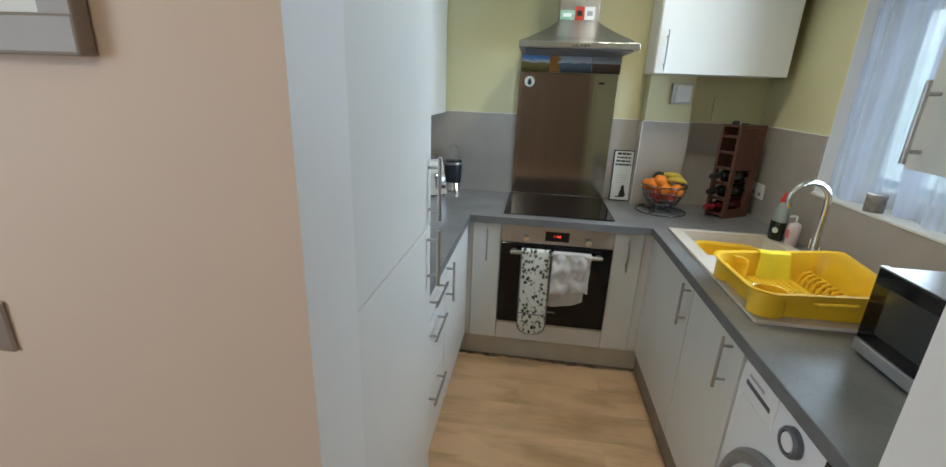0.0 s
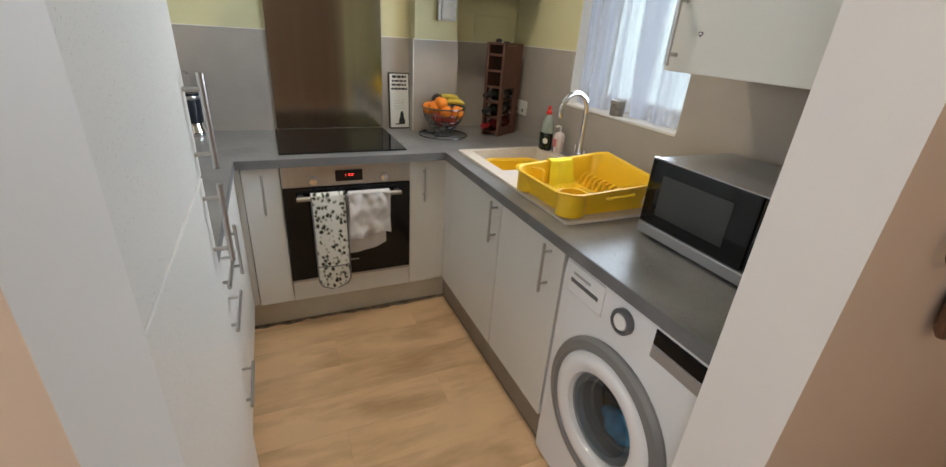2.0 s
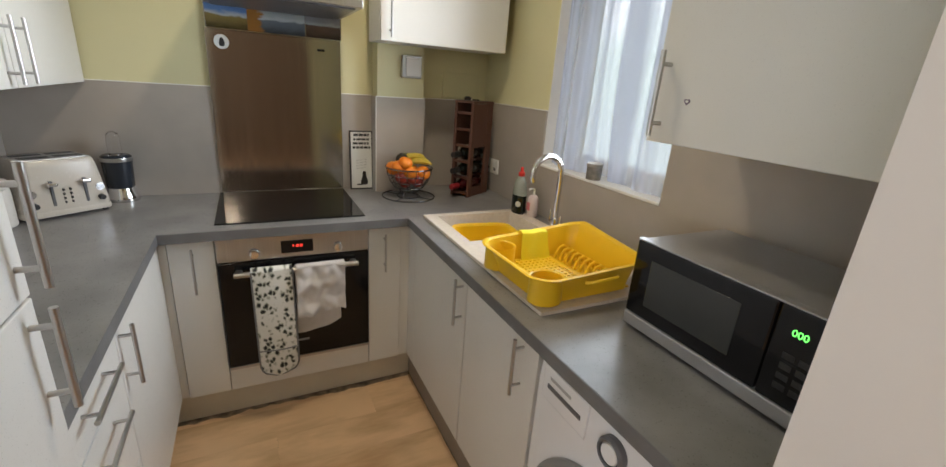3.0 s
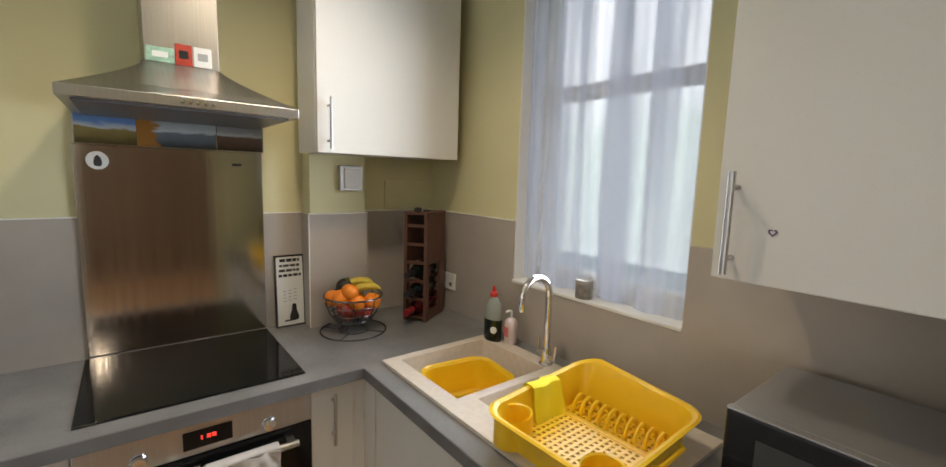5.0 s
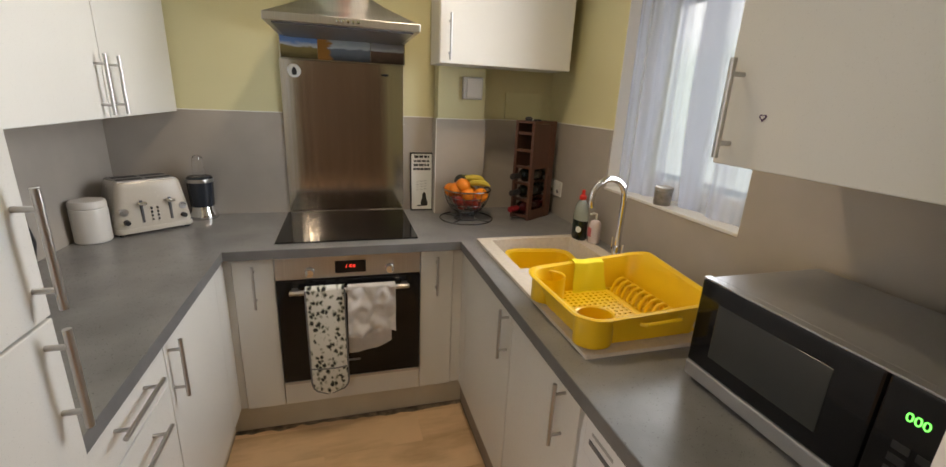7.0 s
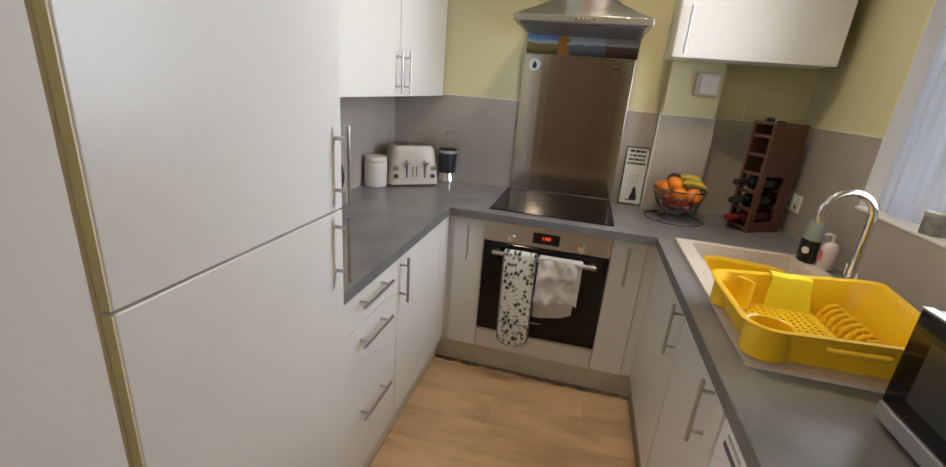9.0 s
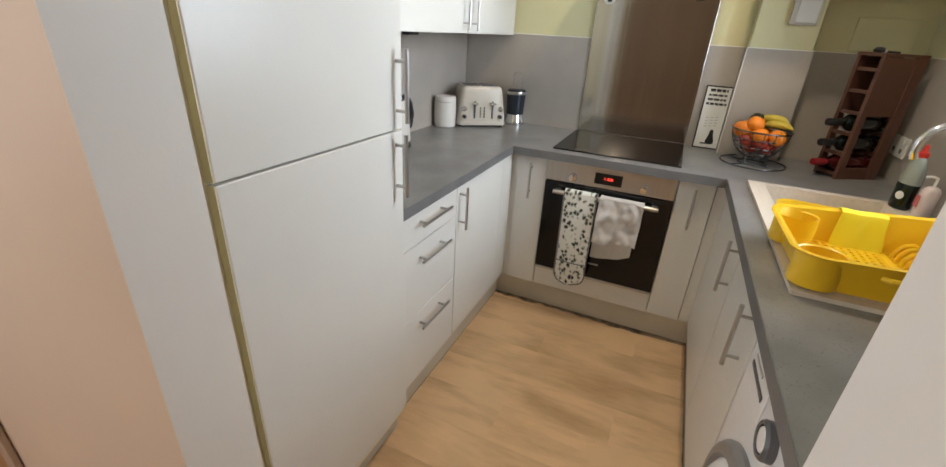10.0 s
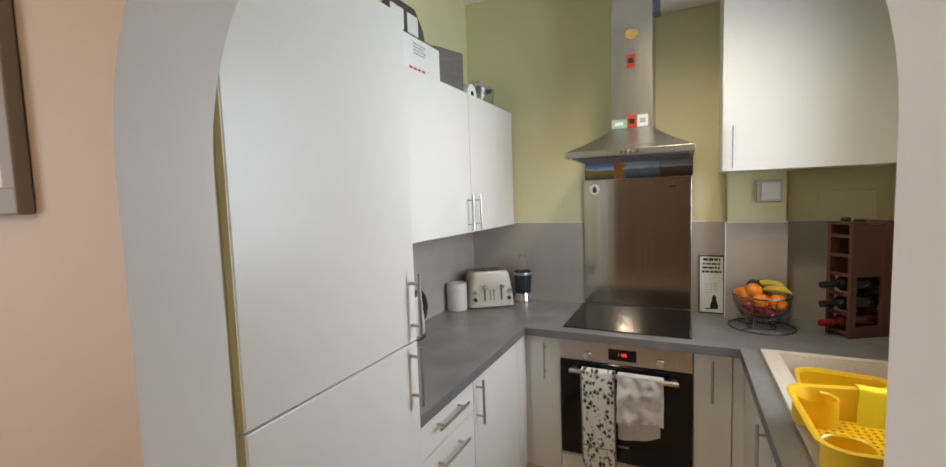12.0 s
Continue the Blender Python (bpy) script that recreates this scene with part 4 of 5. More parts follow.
for s in (-1, 1):
    part("end_handle", tube([(-0.05, s * (DD / 2 - 0.004), 0.070), (-0.04, s * (DD / 2 + 0.008), 0.073), (0.06, s * (DD / 2 + 0.008), 0.077), (0.07, s * (DD / 2 - 0.004), 0.075)], 0.006, 8), YELLOW_PLASTIC, rk, local=True, smooth=True)


def sheet(fn, nu, nv, thick):
    """A cloth from a function of u and v, given a thickness along its normals."""
    b = bmesh.new()
    g = [[b.verts.new(fn(i / nu, j / nv)) for i in range(nu + 1)] for j in range(nv + 1)]
    for a, c in zip(g, g[1:]):
        for i in range(nu):
            b.faces.new((a[i], a[i + 1], c[i + 1], c[i]))
    bmesh.ops.recalc_face_normals(b, faces=b.faces)
    bmesh.ops.solidify(b, geom=b.faces[:], thickness=thick)
    return b


cl = thing("dish_cloth", 0.738, -0.786, SZ + 0.0005, 1, label="bright yellow cleaning cloth draped over the dish rack", category="cloth")


def cloth_fn(u, v):
    x = -0.048 + 0.112 * u
    s = v * 0.19
    top = DD / 2 - 0.006
    if s < 0.055:
        y, z = top + 0.014, 0.055 + s
    elif s < 0.085:
        a = (s - 0.055) / 0.03 * math.pi
        y, z = top - 0.008 + 0.022 * math.cos(a), 0.112 + 0.010 * math.sin(a)
    else:
        y, z = top - 0.030 - 0.22 * (s - 0.085), 0.112 - (s - 0.085) * 0.92
    return (x + 0.006 * math.sin(5 * v + 2 * u), y + 0.004 * math.sin(9 * u + 3 * v), z - 0.014)


part("cloth", sheet(cloth_fn, 10, 26, 0.003), CLOTH_YELLOW, cl, local=True, smooth=True)

# ---- cloths on the oven handle ----
GLOVE = material("patterned_cotton", (0.70, 0.69, 0.64), 0.85, vary=0.05, bump=0.3, bump_scale=300)
gn, gl = GLOVE.node_tree.nodes, GLOVE.node_tree.links
tcg, vor, rmp = gn.new("ShaderNodeTexCoord"), gn.new("ShaderNodeTexVoronoi"), gn.new("ShaderNodeValToRGB")
mpg, nzg, addg = gn.new("ShaderNodeMapping"), gn.new("ShaderNodeTexNoise"), gn.new("ShaderNodeVectorMath")
nzg.inputs["Scale"].default_value = 45
gl.new(tcg.outputs["Object"], mpg.inputs[0]), gl.new(mpg.outputs[0], nzg.inputs[0])
scg = gn.new("ShaderNodeVectorMath")
scg.operation, scg.inputs["Scale"].default_value = "SCALE", 0.022
gl.new(nzg.outputs["Color"], scg.inputs[0])
mpg.inputs["Rotation"].default_value, mpg.inputs["Scale"].default_value = (0, 0.5, 0), (1, 0.25, 0.75)
gl.new(mpg.outputs[0], addg.inputs[0]), gl.new(scg.outputs[0], addg.inputs[1]), gl.new(addg.outputs[0], vor.inputs[0])
vor.inputs["Scale"].default_value = 50
e = rmp.color_ramp.elements
e[0].position, e[0].color = 0.24, (0.02, 0.02, 0.022, 1)
e[1].position, e[1].color = 0.54, (0.72, 0.71, 0.66, 1)
k = e.new(0.34)
k.color = (0.26, 0.27, 0.20, 1)
k = e.new(0.43)
k.color = (0.52, 0.52, 0.46, 1)
gl.new(vor.outputs["Distance"], rmp.inputs[0])
gl.new(rmp.outputs[0], next(x for x in gn if x.type == "HUE_SAT").inputs["Color"])
PIPING = material("grey_piping", (0.16, 0.16, 0.16), 0.8)
TOWEL = material("white_towel", (0.58, 0.545, 0.52), 0.9, vary=0.10, scale=12, bump=0.4, bump_scale=350)


def glove():
    t = thing("oven_glove", -0.105, -0.04, 0.24, label="white double oven glove with black bird pattern over the oven handle", category="oven glove")
    x0, x1, zt, zb, r = -0.182, -0.028, 0.730, 0.236, 0.06

    def half(z):
        d = max(0.0, zb + r - z)
        return (x1 - x0) / 2 - (r - math.sqrt(max(r * r - d * d, 0.0)))

    def front(u, v):
        z = zt - v * (zt - zb)
        w = half(z)
        x = (x0 + x1) / 2 + (2 * u - 1) * w
        bulge = 0.010 * math.sin(math.pi * u) * (0.5 + 0.5 * math.sin(min(1, v * 1.3) * math.pi))
        return (x + 0.004 * v, -0.052 - bulge - 0.003 * math.sin(7 * v + 4 * u), z)

    def back(u, v):
        z = zt - v * 0.40
        return (x0 + 0.004 + u * (x1 - x0 - 0.006), -0.018 - 0.002 * math.sin(6 * u), z)
    part("front_pad", sheet(front, 14, 40, 0.008), GLOVE, t, smooth=True)
    part("back_pad", sheet(back, 8, 12, 0.006), GLOVE, t, smooth=True)
    b = sheet(lambda u, v: (x0 + u * (x1 - x0), -0.036 + 0.019 * math.cos(math.pi * v) * 1.0, zt + 0.012 * math.sin(math.pi * v)), 10, 8, 0.006)
    part("fold", b, GLOVE, t, smooth=True)
    edge = [front(0, i / 30) for i in range(31)] + [front(1, 1 - i / 30) for i in range(31)]
    part("piping", tube([(x, y - 0.002, z) for x, y, z in edge], 0.0036, 6), PIPING, t, "grey bound edge", smooth=True)
    part("pocket_seam", tube([(x0 + 0.003 + (x1 - x0 - 0.006) * i / 12, front(i / 12, 0.735)[1] - 0.007, 0.367) for i in range(13)], 0.003, 6), PIPING, t, smooth=True)


def towel():
    t = thing("tea_towel", 0.08, -0.04, 0.40, label="crumpled white tea towel hung over the oven handle", category="towel")
    x0, x1, zt = -0.014, 0.182, 0.729

    def front(u, v):
        z = zt - v * (0.215 + 0.012 * math.sin(5 * u + 1))
        n = noise.noise(Vector((u * 3.2, v * 3.0, 0.3)))
        return (x0 + u * (x1 - x0) - 0.006 * v * (1 - u), -0.058 - 0.020 * n - 0.012 * noise.noise(Vector((u * 8, v * 6, 2.1))) - 0.005 * math.sin(u * 15 + v * 4), z)

    def back(u, v):
        z = zt - v * (0.30 - 0.04 * (u - 0.55)) - 0.05 * v * u * (1 - u)
        return (x0 - 0.005 + u * (x1 - x0 - 0.010), -0.020 - 0.004 * math.sin(u * 11), z)
    part("front_fold", sheet(front, 24, 24, 0.003), TOWEL, t, smooth=True)
    part("back_fold", sheet(back, 12, 14, 0.003), TOWEL, t, smooth=True)
    part("fold", sheet(lambda u, v: (x0 + u * (x1 - x0), -0.036 + 0.018 * math.cos(math.pi * v), zt + 0.010 * math.sin(math.pi * v)), 10, 8, 0.003), TOWEL, t, smooth=True)


glove(), towel()

# ---- small things on the worktops ----
CERAMIC = material("white_ceramic", (0.62, 0.60, 0.57), 0.3, vary=0.04)
CREAM_METAL = material("cream_enamel", (0.52, 0.48, 0.42), 0.25, vary=0.04)

tr = thing("toaster", -0.850, 0.385, 0.90, 37, label="cream and chrome four-slot toaster on the worktop", category="toaster")
TW, TD, TH = 0.280, 0.220, 0.218
bm = loft([ring(TW, TD, 0.03, 0.020), ring(TW, TD, 0.03, 0.045), ring(TW - 0.020, TD - 0.010, 0.030, 0.12), ring(TW - 0.042, TD - 0.022, 0.030, 0.195), ring(TW - 0.050, TD - 0.030, 0.028, 0.210), ring(TW - 0.060, TD - 0.040, 0.025, TH)], True, True)
part("body", bm, CREAM_METAL, tr, local=True, smooth=True)
part("base_band", loft([ring(TW + 0.006, TD + 0.006, 0.03, 0.012), ring(TW + 0.008, TD + 0.008, 0.03, 0.022), ring(TW + 0.004, TD + 0.004, 0.03, 0.032)], True, True), CREAM_METAL, tr, local=True, smooth=True)
part("top_plate", box(-0.105, 0.105, -0.075, 0.075, TH - 0.002, TH + 0.004, 0.003), SATIN, tr, local=True)
for x in (-0.052, 0.052):
    for y in (-0.034, 0.034):
        part("slot", box(x - 0.044, x + 0.044, y - 0.015, y + 0.015, TH + 0.002, TH + 0.0055), BLACK, tr, local=True)
    part("lever_track", box(x + 0.002, x + 0.012, -TD / 2 - 0.001, -TD / 2 + 0.02, 0.05, 0.145, 0.001), DARKGREY, tr, local=True)
    part("lever", box(x - 0.008, x + 0.022, -TD / 2 - 0.020, -TD / 2 + 0.012, 0.126, 0.140, 0.004), CHROME, tr, local=True)
    s = -1 if x < 0 else 1
    part("dial", lathe([(0, 0.020), (0.010, 0.020), (0.012, 0.0)], 16, m=pose(x + s * 0.052, -TD / 2 + 0.004, 0.060, 90, 0, 0)), BLACK, tr, local=True, smooth=True)
    part("gauge", lathe([(0, 0.010), (0.015, 0.010), (0.017, 0.0)], 20, m=pose(x + s * 0.054, -TD / 2 + 0.010, 0.102, 90, 0, 0)), CHROME, tr, local=True, smooth=True)
    for i in range(4):
        part("button", box(-0.014 if s < 0 else 0.008, -0.008 if s < 0 else 0.014, -TD / 2 - 0.003, -TD / 2 + 0.012, 0.055 + i * 0.016, 0.064 + i * 0.016, 0.001), BLACK, tr, local=True)
for x in (-0.12, 0.12):
    for y in (-0.085, 0.085):
        part("foot", lathe([(0, 0), (0.011, 0), (0.010, 0.013), (0, 0.013)], 12, m=pose(x, y, 0)), BLACK, tr, local=True)

cn = thing("canister", -0.972, 0.200, 0.90, label="white ceramic storage canister with a lid", category="canister")
part("jar", lathe([(0, 0.0), (0.055, 0.0), (0.060, 0.006), (0.061, 0.128), (0.058, 0.136), (0, 0.136)], 36, m=pose(-0.972, 0.200, 0.90)), CERAMIC, cn, smooth=True)
part("lid", lathe([(0.056, 0.136), (0.060, 0.139), (0.060, 0.158), (0.056, 0.165), (0, 0.167)], 36, m=pose(-0.972, 0.200, 0.90)), CERAMIC, cn, smooth=True)

bl = thing("blender", -0.668, 0.528, 0.90, label="small dark blender with a chrome base", category="blender")
mb = pose(-0.668, 0.528, 0.90) @ Matrix.Diagonal((1.18, 1.18, 1.15, 1))
part("base", lathe([(0, 0), (0.052, 0), (0.054, 0.006), (0.050, 0.020), (0.043, 0.040), (0.040, 0.055), (0, 0.055)], 32, m=mb), CHROME, bl, smooth=True)
part("motor_cup", lathe([(0.040, 0.050), (0.043, 0.056), (0.047, 0.15), (0.047, 0.168), (0.040, 0.175), (0, 0.175)], 32, m=mb), material("navy_plastic", (0.02, 0.025, 0.035), 0.22), bl, smooth=True)
part("rim", lathe([(0.0475, 0.152), (0.0485, 0.156), (0.0485, 0.162), (0.0475, 0.166)], 32, m=mb), SATIN, bl, smooth=True)
part("clear_top", lathe([(0.020, 0.175), (0.021, 0.22), (0.018, 0.25), (0.010, 0.258), (0, 0.260)], 24, m=mb), glass("clear_plastic", (1, 1, 1), 0.05), bl, smooth=True)

kt = thing("kettle", -0.948, -0.355, 0.90, label="white kettle with a black handle on the worktop", category="kettle")
mk = pose(-0.948, -0.355, 0.90)
part("base", lathe([(0, 0), (0.078, 0), (0.080, 0.006), (0.074, 0.020), (0, 0.020)], 32, m=mk), BLACK, kt, smooth=True)
part("body", lathe([(0.074, 0.022), (0.078, 0.030), (0.074, 0.11), (0.062, 0.185), (0.050, 0.205), (0, 0.205)], 32, m=mk), CERAMIC, kt, smooth=True)
part("lid", lathe([(0.050, 0.205), (0.046, 0.214), (0.012, 0.220), (0.012, 0.232), (0, 0.234)], 28, m=mk), BLACK, kt, smooth=True)
part("handle", tube([(-0.945, -0.305, 1.105), (-0.938, -0.262, 1.112), (-0.933, -0.236, 1.080), (-0.928, -0.228, 1.030), (-0.933, -0.238, 0.975), (-0.943, -0.282, 0.950)], 0.013, 10), BLACK, kt, "thick black handle", smooth=True)
part("spout", loft([[(-0.948 + x * q, -0.355 - 0.055 - d, 0.90 + z + y * q) for x, y in rounded(0.04, 0.03, 0.012)] for d, z, q in ((0.0, 0.155, 1.0), (0.02, 0.17, 0.8), (0.036, 0.185, 0.55))], True, True), CERAMIC, kt, smooth=True)
ul = thing("cabinet_light_switch", -1.015, -0.09, 1.374, label="small black switch box under the wall cabinet", category="switch")
part("box", box(-1.036, -0.995, -0.135, -0.050, 1.372, 1.3945, 0.003), BLACK, ul)

# quote board leaning on the wall
sg = thing("quote_board", 0.402, 0.575, 0.9005, 0, label="white framed quote board with a black cat leaning on the wall", category="sign")
tilt = pose(0.396, 0.566, 0.9005, -3.5, 0, 0) @ Matrix.Diagonal((1, 1, 1.04, 1))
part("board", moved(box(-0.056, 0.056, 0, 0.008, 0.004, 0.300), tilt), PAPER, sg)
bm = box(-0.062, -0.056, -0.004, 0.012, 0, 0.304)
box(0.056, 0.062, -0.004, 0.012, 0, 0.304, bm=bm)
box(-0.056, 0.056, -0.004, 0.012, 0, 0.006, bm=bm)
box(-0.056, 0.056, -0.004, 0.012, 0.298, 0.304, bm=bm)
part("frame", moved(bm, tilt), BLACK, sg)
for i, (w, h, cx) in enumerate(((0.040, 0.013, 0.0), (0.042, 0.010, 0), (0.044, 0.011, 0), (0.046, 0.011, 0))):
    bm = bmesh.new()
    random.seed(i)
    x = -w
    while x < w:
        l = min(random.uniform(0.010, 0.026), w - x + 0.002)
        box(x, x + l, -0.0012, 0, 0.276 - i * 0.021, 0.276 - i * 0.021 + h, bm=bm)
        x += l + 0.004
    part("text_line", moved(bm, tilt), BLACK if i in (0, 3) else material("dark_ink", (0.06, 0.06, 0.06), 0.7), sg)
bm = bmesh.new()
for i in range(4):
    for j in range(3):
        box(-0.030 + j * 0.022, -0.017 + j * 0.022, -0.0012, 0, 0.150 - i * 0.014 + 0.003 * j, 0.1525 - i * 0.014 + 0.003 * j, bm=bm)
part("script_lines", moved(bm, tilt), GREY_PRINT, sg)
bm = lathe([(0, 0), (0.018, 0.004), (0.020, 0.018), (0.014, 0.036), (0.010, 0.050), (0.010, 0.062), (0.006, 0.072), (0, 0.074)], 16, m=tilt @ pose(0.014, -0.001, 0.022) @ Matrix.Diagonal((1, 0.06, 1, 1)))
join(bm, moved(box(-0.026, 0.004, -0.0018, 0, 0.022, 0.028), tilt))
part("cat_shape", bm, BLACK, sg)

# fruit bowl
BX, BY = 0.600, 0.368
fb = thing("fruit_bowl", BX, BY, 0.90, label="black wire fruit bowl on a ring base", category="bowl")
WIRE = material("dark_chrome_wire", (0.16, 0.16, 0.17), 0.25, 1.0)


def circle(r, z, n=40):
    return [(BX + r * math.cos(2 * math.pi * i / n), BY + r * math.sin(2 * math.pi * i / n), z) for i in range(n)]


part("rim", tube(circle(0.122, 1.058), 0.0038, 8, True), WIRE, fb, smooth=True)
for r, z in ((0.114, 1.022), (0.100, 0.985), (0.078, 0.955), (0.046, 0.936)):
    part("hoop", tube(circle(r, z), 0.0022, 6, True), WIRE, fb, smooth=True)
for i in range(16):
    a = 2 * math.pi * i / 16
    part("rib", tube([(BX + r * math.cos(a), BY + r * math.sin(a), z) for r, z in ((0.122, 1.058), (0.114, 1.022), (0.100, 0.985), (0.078, 0.955), (0.046, 0.935))], 0.0018, 5), WIRE, fb, smooth=True)
part("base_ring", tube(circle(0.138, 0.9035), 0.0035, 8, True), WIRE, fb, smooth=True)
part("inner_ring", tube(circle(0.06, 0.9035), 0.0025, 8, True), WIRE, fb, smooth=True)
for i in range(4):
    a = 2 * math.pi * (i + 0.5) / 4
    part("leg", tube([(BX + r * math.cos(a), BY + r * math.sin(a), z) for r, z in ((0.138, 0.9035), (0.06, 0.9035), (0.050, 0.915), (0.046, 0.935))], 0.0026, 6), WIRE, fb, smooth=True)
ORANGE = material("orange_peel", (0.85, 0.24, 0.012), 0.42, vary=0.08, bump=0.35, bump_scale=260)
BANANA = material("banana_skin", (0.58, 0.44, 0.05), 0.45, vary=0.15, scale=20)
GREENF = material("green_skin", (0.20, 0.26, 0.04), 0.5, vary=0.25, scale=30)
DARKF = material("avocado_skin", (0.022, 0.020, 0.012), 0.6, vary=0.3, bump=0.6, bump_scale=120)
REDF = material("red_apple_skin", (0.36, 0.04, 0.02), 0.3, vary=0.3, scale=25)


def fruit(name, x, y, z, r, mat, label, squash=0.95, leaf=True):
    t = thing(name, BX + x, BY + y, z - r * squash, label=label, category="fruit", group="fruit in the bowl")
    m = pose(BX + x, BY + y, z, 20 * x * 100 % 40, 15, 0)
    prof = [(r * math.sin(a) * (1 - 0.03 * math.cos(2 * a)), -r * squash * math.cos(a) * (1 - 0.10 * math.exp(-8 * math.sin(a) ** 2))) for a in (math.pi * i / 14 for i in range(15))]
    part("flesh", lathe(prof, 22, m=m), mat, t, smooth=True)
    part("stalk", lathe([(0, 0), (0.003, 0), (0.002, 0.006), (0, 0.006)], 8, m=m @ pose(0, 0, r * squash * 0.89)), GREENF, t)


for x, y, z in ((-0.070, -0.040, 1.065), (-0.015, -0.075, 1.045), (0.055, -0.070, 1.040), (-0.082, 0.02, 1.050), (-0.040, -0.060, 1.090), (0.03, 0.05, 1.03)):
    fruit("orange", x, y, z, 0.036, ORANGE, "ripe orange in the wire bowl")
for x, y, z in ((-0.03, -0.02, 0.985), (0.030, -0.045, 0.992), (0.0, 0.04, 0.990), (0.045, 0.01, 0.988), (-0.055, -0.045, 1.015), (0.0, -0.07, 1.012), (0.06, -0.03, 1.02)):
    fruit("apple", x, y, z, 0.034, REDF, "dark red apple low in the wire bowl", 0.9)
for x, y, z in ((-0.03, 0.03, 1.093), (0.0, 0.068, 1.085)):
    fruit("avocado", x, y, z, 0.032, DARKF, "dark avocado on top of the fruit", 1.15)
for k, mat, lab in ((0, BANANA, "yellow banana lying on the fruit"), (1, BANANA, "yellow banana lying on the fruit"), (2, GREENF, "greenish banana lying on the fruit")):
    t = thing("banana", BX + 0.05, BY, 1.08, label=lab, category="fruit", group="fruit in the bowl")
    rings = []
    for i in range(13):
        u = i / 12
        a = -0.75 + 1.5 * u
        c = Vector((BX + 0.055 + 0.085 * math.sin(a) - 0.02 * k, BY - 0.015 + 0.03 * k - 0.03 * math.sin(a), 1.080 + 0.022 * k * (k < 2) - 0.06 * (1 - math.cos(a)) + 0.012))
        r = 0.016 * min(1.0, 3.2 * u + 0.25, 3.2 * (1 - u) + 0.2)
        d = Vector((math.cos(a), -0.35, -math.sin(a))).normalized()
        s = d.cross(Vector((0, 0, 1))).normalized()
        n = s.cross(d)
        rings.append([tuple(c + r * (math.cos(q) * s + math.sin(q) * n)) for q in (2 * math.pi * j / 8 for j in range(8))])
    part("skin", loft(rings, True, True), mat, t, smooth=True)

# wine rack, turned in the corner
wr = thing("wine_rack", 0.880, 0.325, 0.90, 32, label="dark wooden wine rack with three bottles", category="wine rack")
RW, RD, RH = 0.118, 0.205, 0.500
for s in (-1, 1):
    y = s * (RW / 2 - 0.008)
    for x0, x1 in ((0.0, 0.030), (RD - 0.05, RD)):
        part("upright", box(x0, x1, y - 0.008, y + 0.008, 0, RH, 0.002), WOOD_DARK, wr, local=True)
    part("side_panel", box(0.030, RD - 0.05, y - 0.006, y + 0.006, 0.27, RH - 0.002, 0.001), WOOD_DARK, wr, local=True)
    part("side_rail", box(0.030, RD - 0.05, y - 0.006, y + 0.006, 0.0, 0.05, 0.001), WOOD_DARK, wr, local=True)
part("top", box(-0.004, RD + 0.003, -RW / 2, RW / 2, RH, RH + 0.012, 0.002), WOOD_DARK, wr, local=True)
for i in range(6):
    z = 0.012 + i * 0.086
    for x in (0.004, RD - 0.03):
        part("cross_bar", box(x, x + 0.02, -RW / 2 + 0.016, RW / 2 - 0.016, z, z + 0.014, 0.002), WOOD_DARK, wr, local=True)
BOTTLE = material("dark_bottle_glass", (0.008, 0.012, 0.010), 0.06, vary=0.05, coat=0.5)
FOIL_RED, FOIL_DARK = material("red_foil", (0.30, 0.015, 0.02), 0.35, 0.3), material("black_foil", (0.02, 0.02, 0.022), 0.35, 0.2)
BROWNRED = material("red_wine_glass", (0.07, 0.006, 0.008), 0.08, vary=0.05, coat=0.4)
for i, (mat, foil, col) in enumerate(((BROWNRED, FOIL_RED, "red"), (BOTTLE, FOIL_DARK, "dark"), (BOTTLE, FOIL_DARK, "dark"))):
    z = 0.026 + i * 0.086 + 0.0375
    m = pose(0.880, 0.325, 0.90, 0, 0, 32)
    c = m @ Vector((0.205, 0, z))
    t = thing("wine_bottle", c.x, c.y, c.z - 0.037, label="%s glass wine bottle lying in the rack" % col, category="bottle", group="wine bottles")
    mm = m @ Matrix.Translation((0.205, 0, z)) @ pose(0, 0, 0, 0, -90, 0)
    bo = part("bottle", lathe([(0, 0), (0.035, 0), (0.037, 0.004), (0.037, 0.165), (0.033, 0.188), (0.018, 0.205), (0.0145, 0.215), (0.0145, 0.262), (0, 0.262)], 28, m=mm), mat, t, smooth=True)
    part("foil_cap", lathe([(0.0150, 0.225), (0.0155, 0.227), (0.0155, 0.284), (0.0140, 0.287), (0, 0.287)], 20, m=mm), foil, t, smooth=True)
om = thing("bottle_stopper", 0.925, 0.345, 1.412, label="small black and white ornament on the wine rack", category="ornament")
part("body", lathe([(0, 0), (0.012, 0.002), (0.014, 0.012), (0.009, 0.020), (0, 0.022)], 14, m=pose(0.905, 0.345, 1.412) @ Matrix.Diagonal((1.5, 1, 1, 1))), BLACK, om, smooth=True)
part("head", lathe([(0, 0), (0.007, 0.002), (0.008, 0.008), (0, 0.014)], 12, m=pose(0.925, 0.347, 1.4125)), PAPER, om, smooth=True)
part("tail", rod((0.93, 0.347, 1.417), (0.975, 0.352, 1.416), 0.004, 8), BLACK, om, smooth=True)

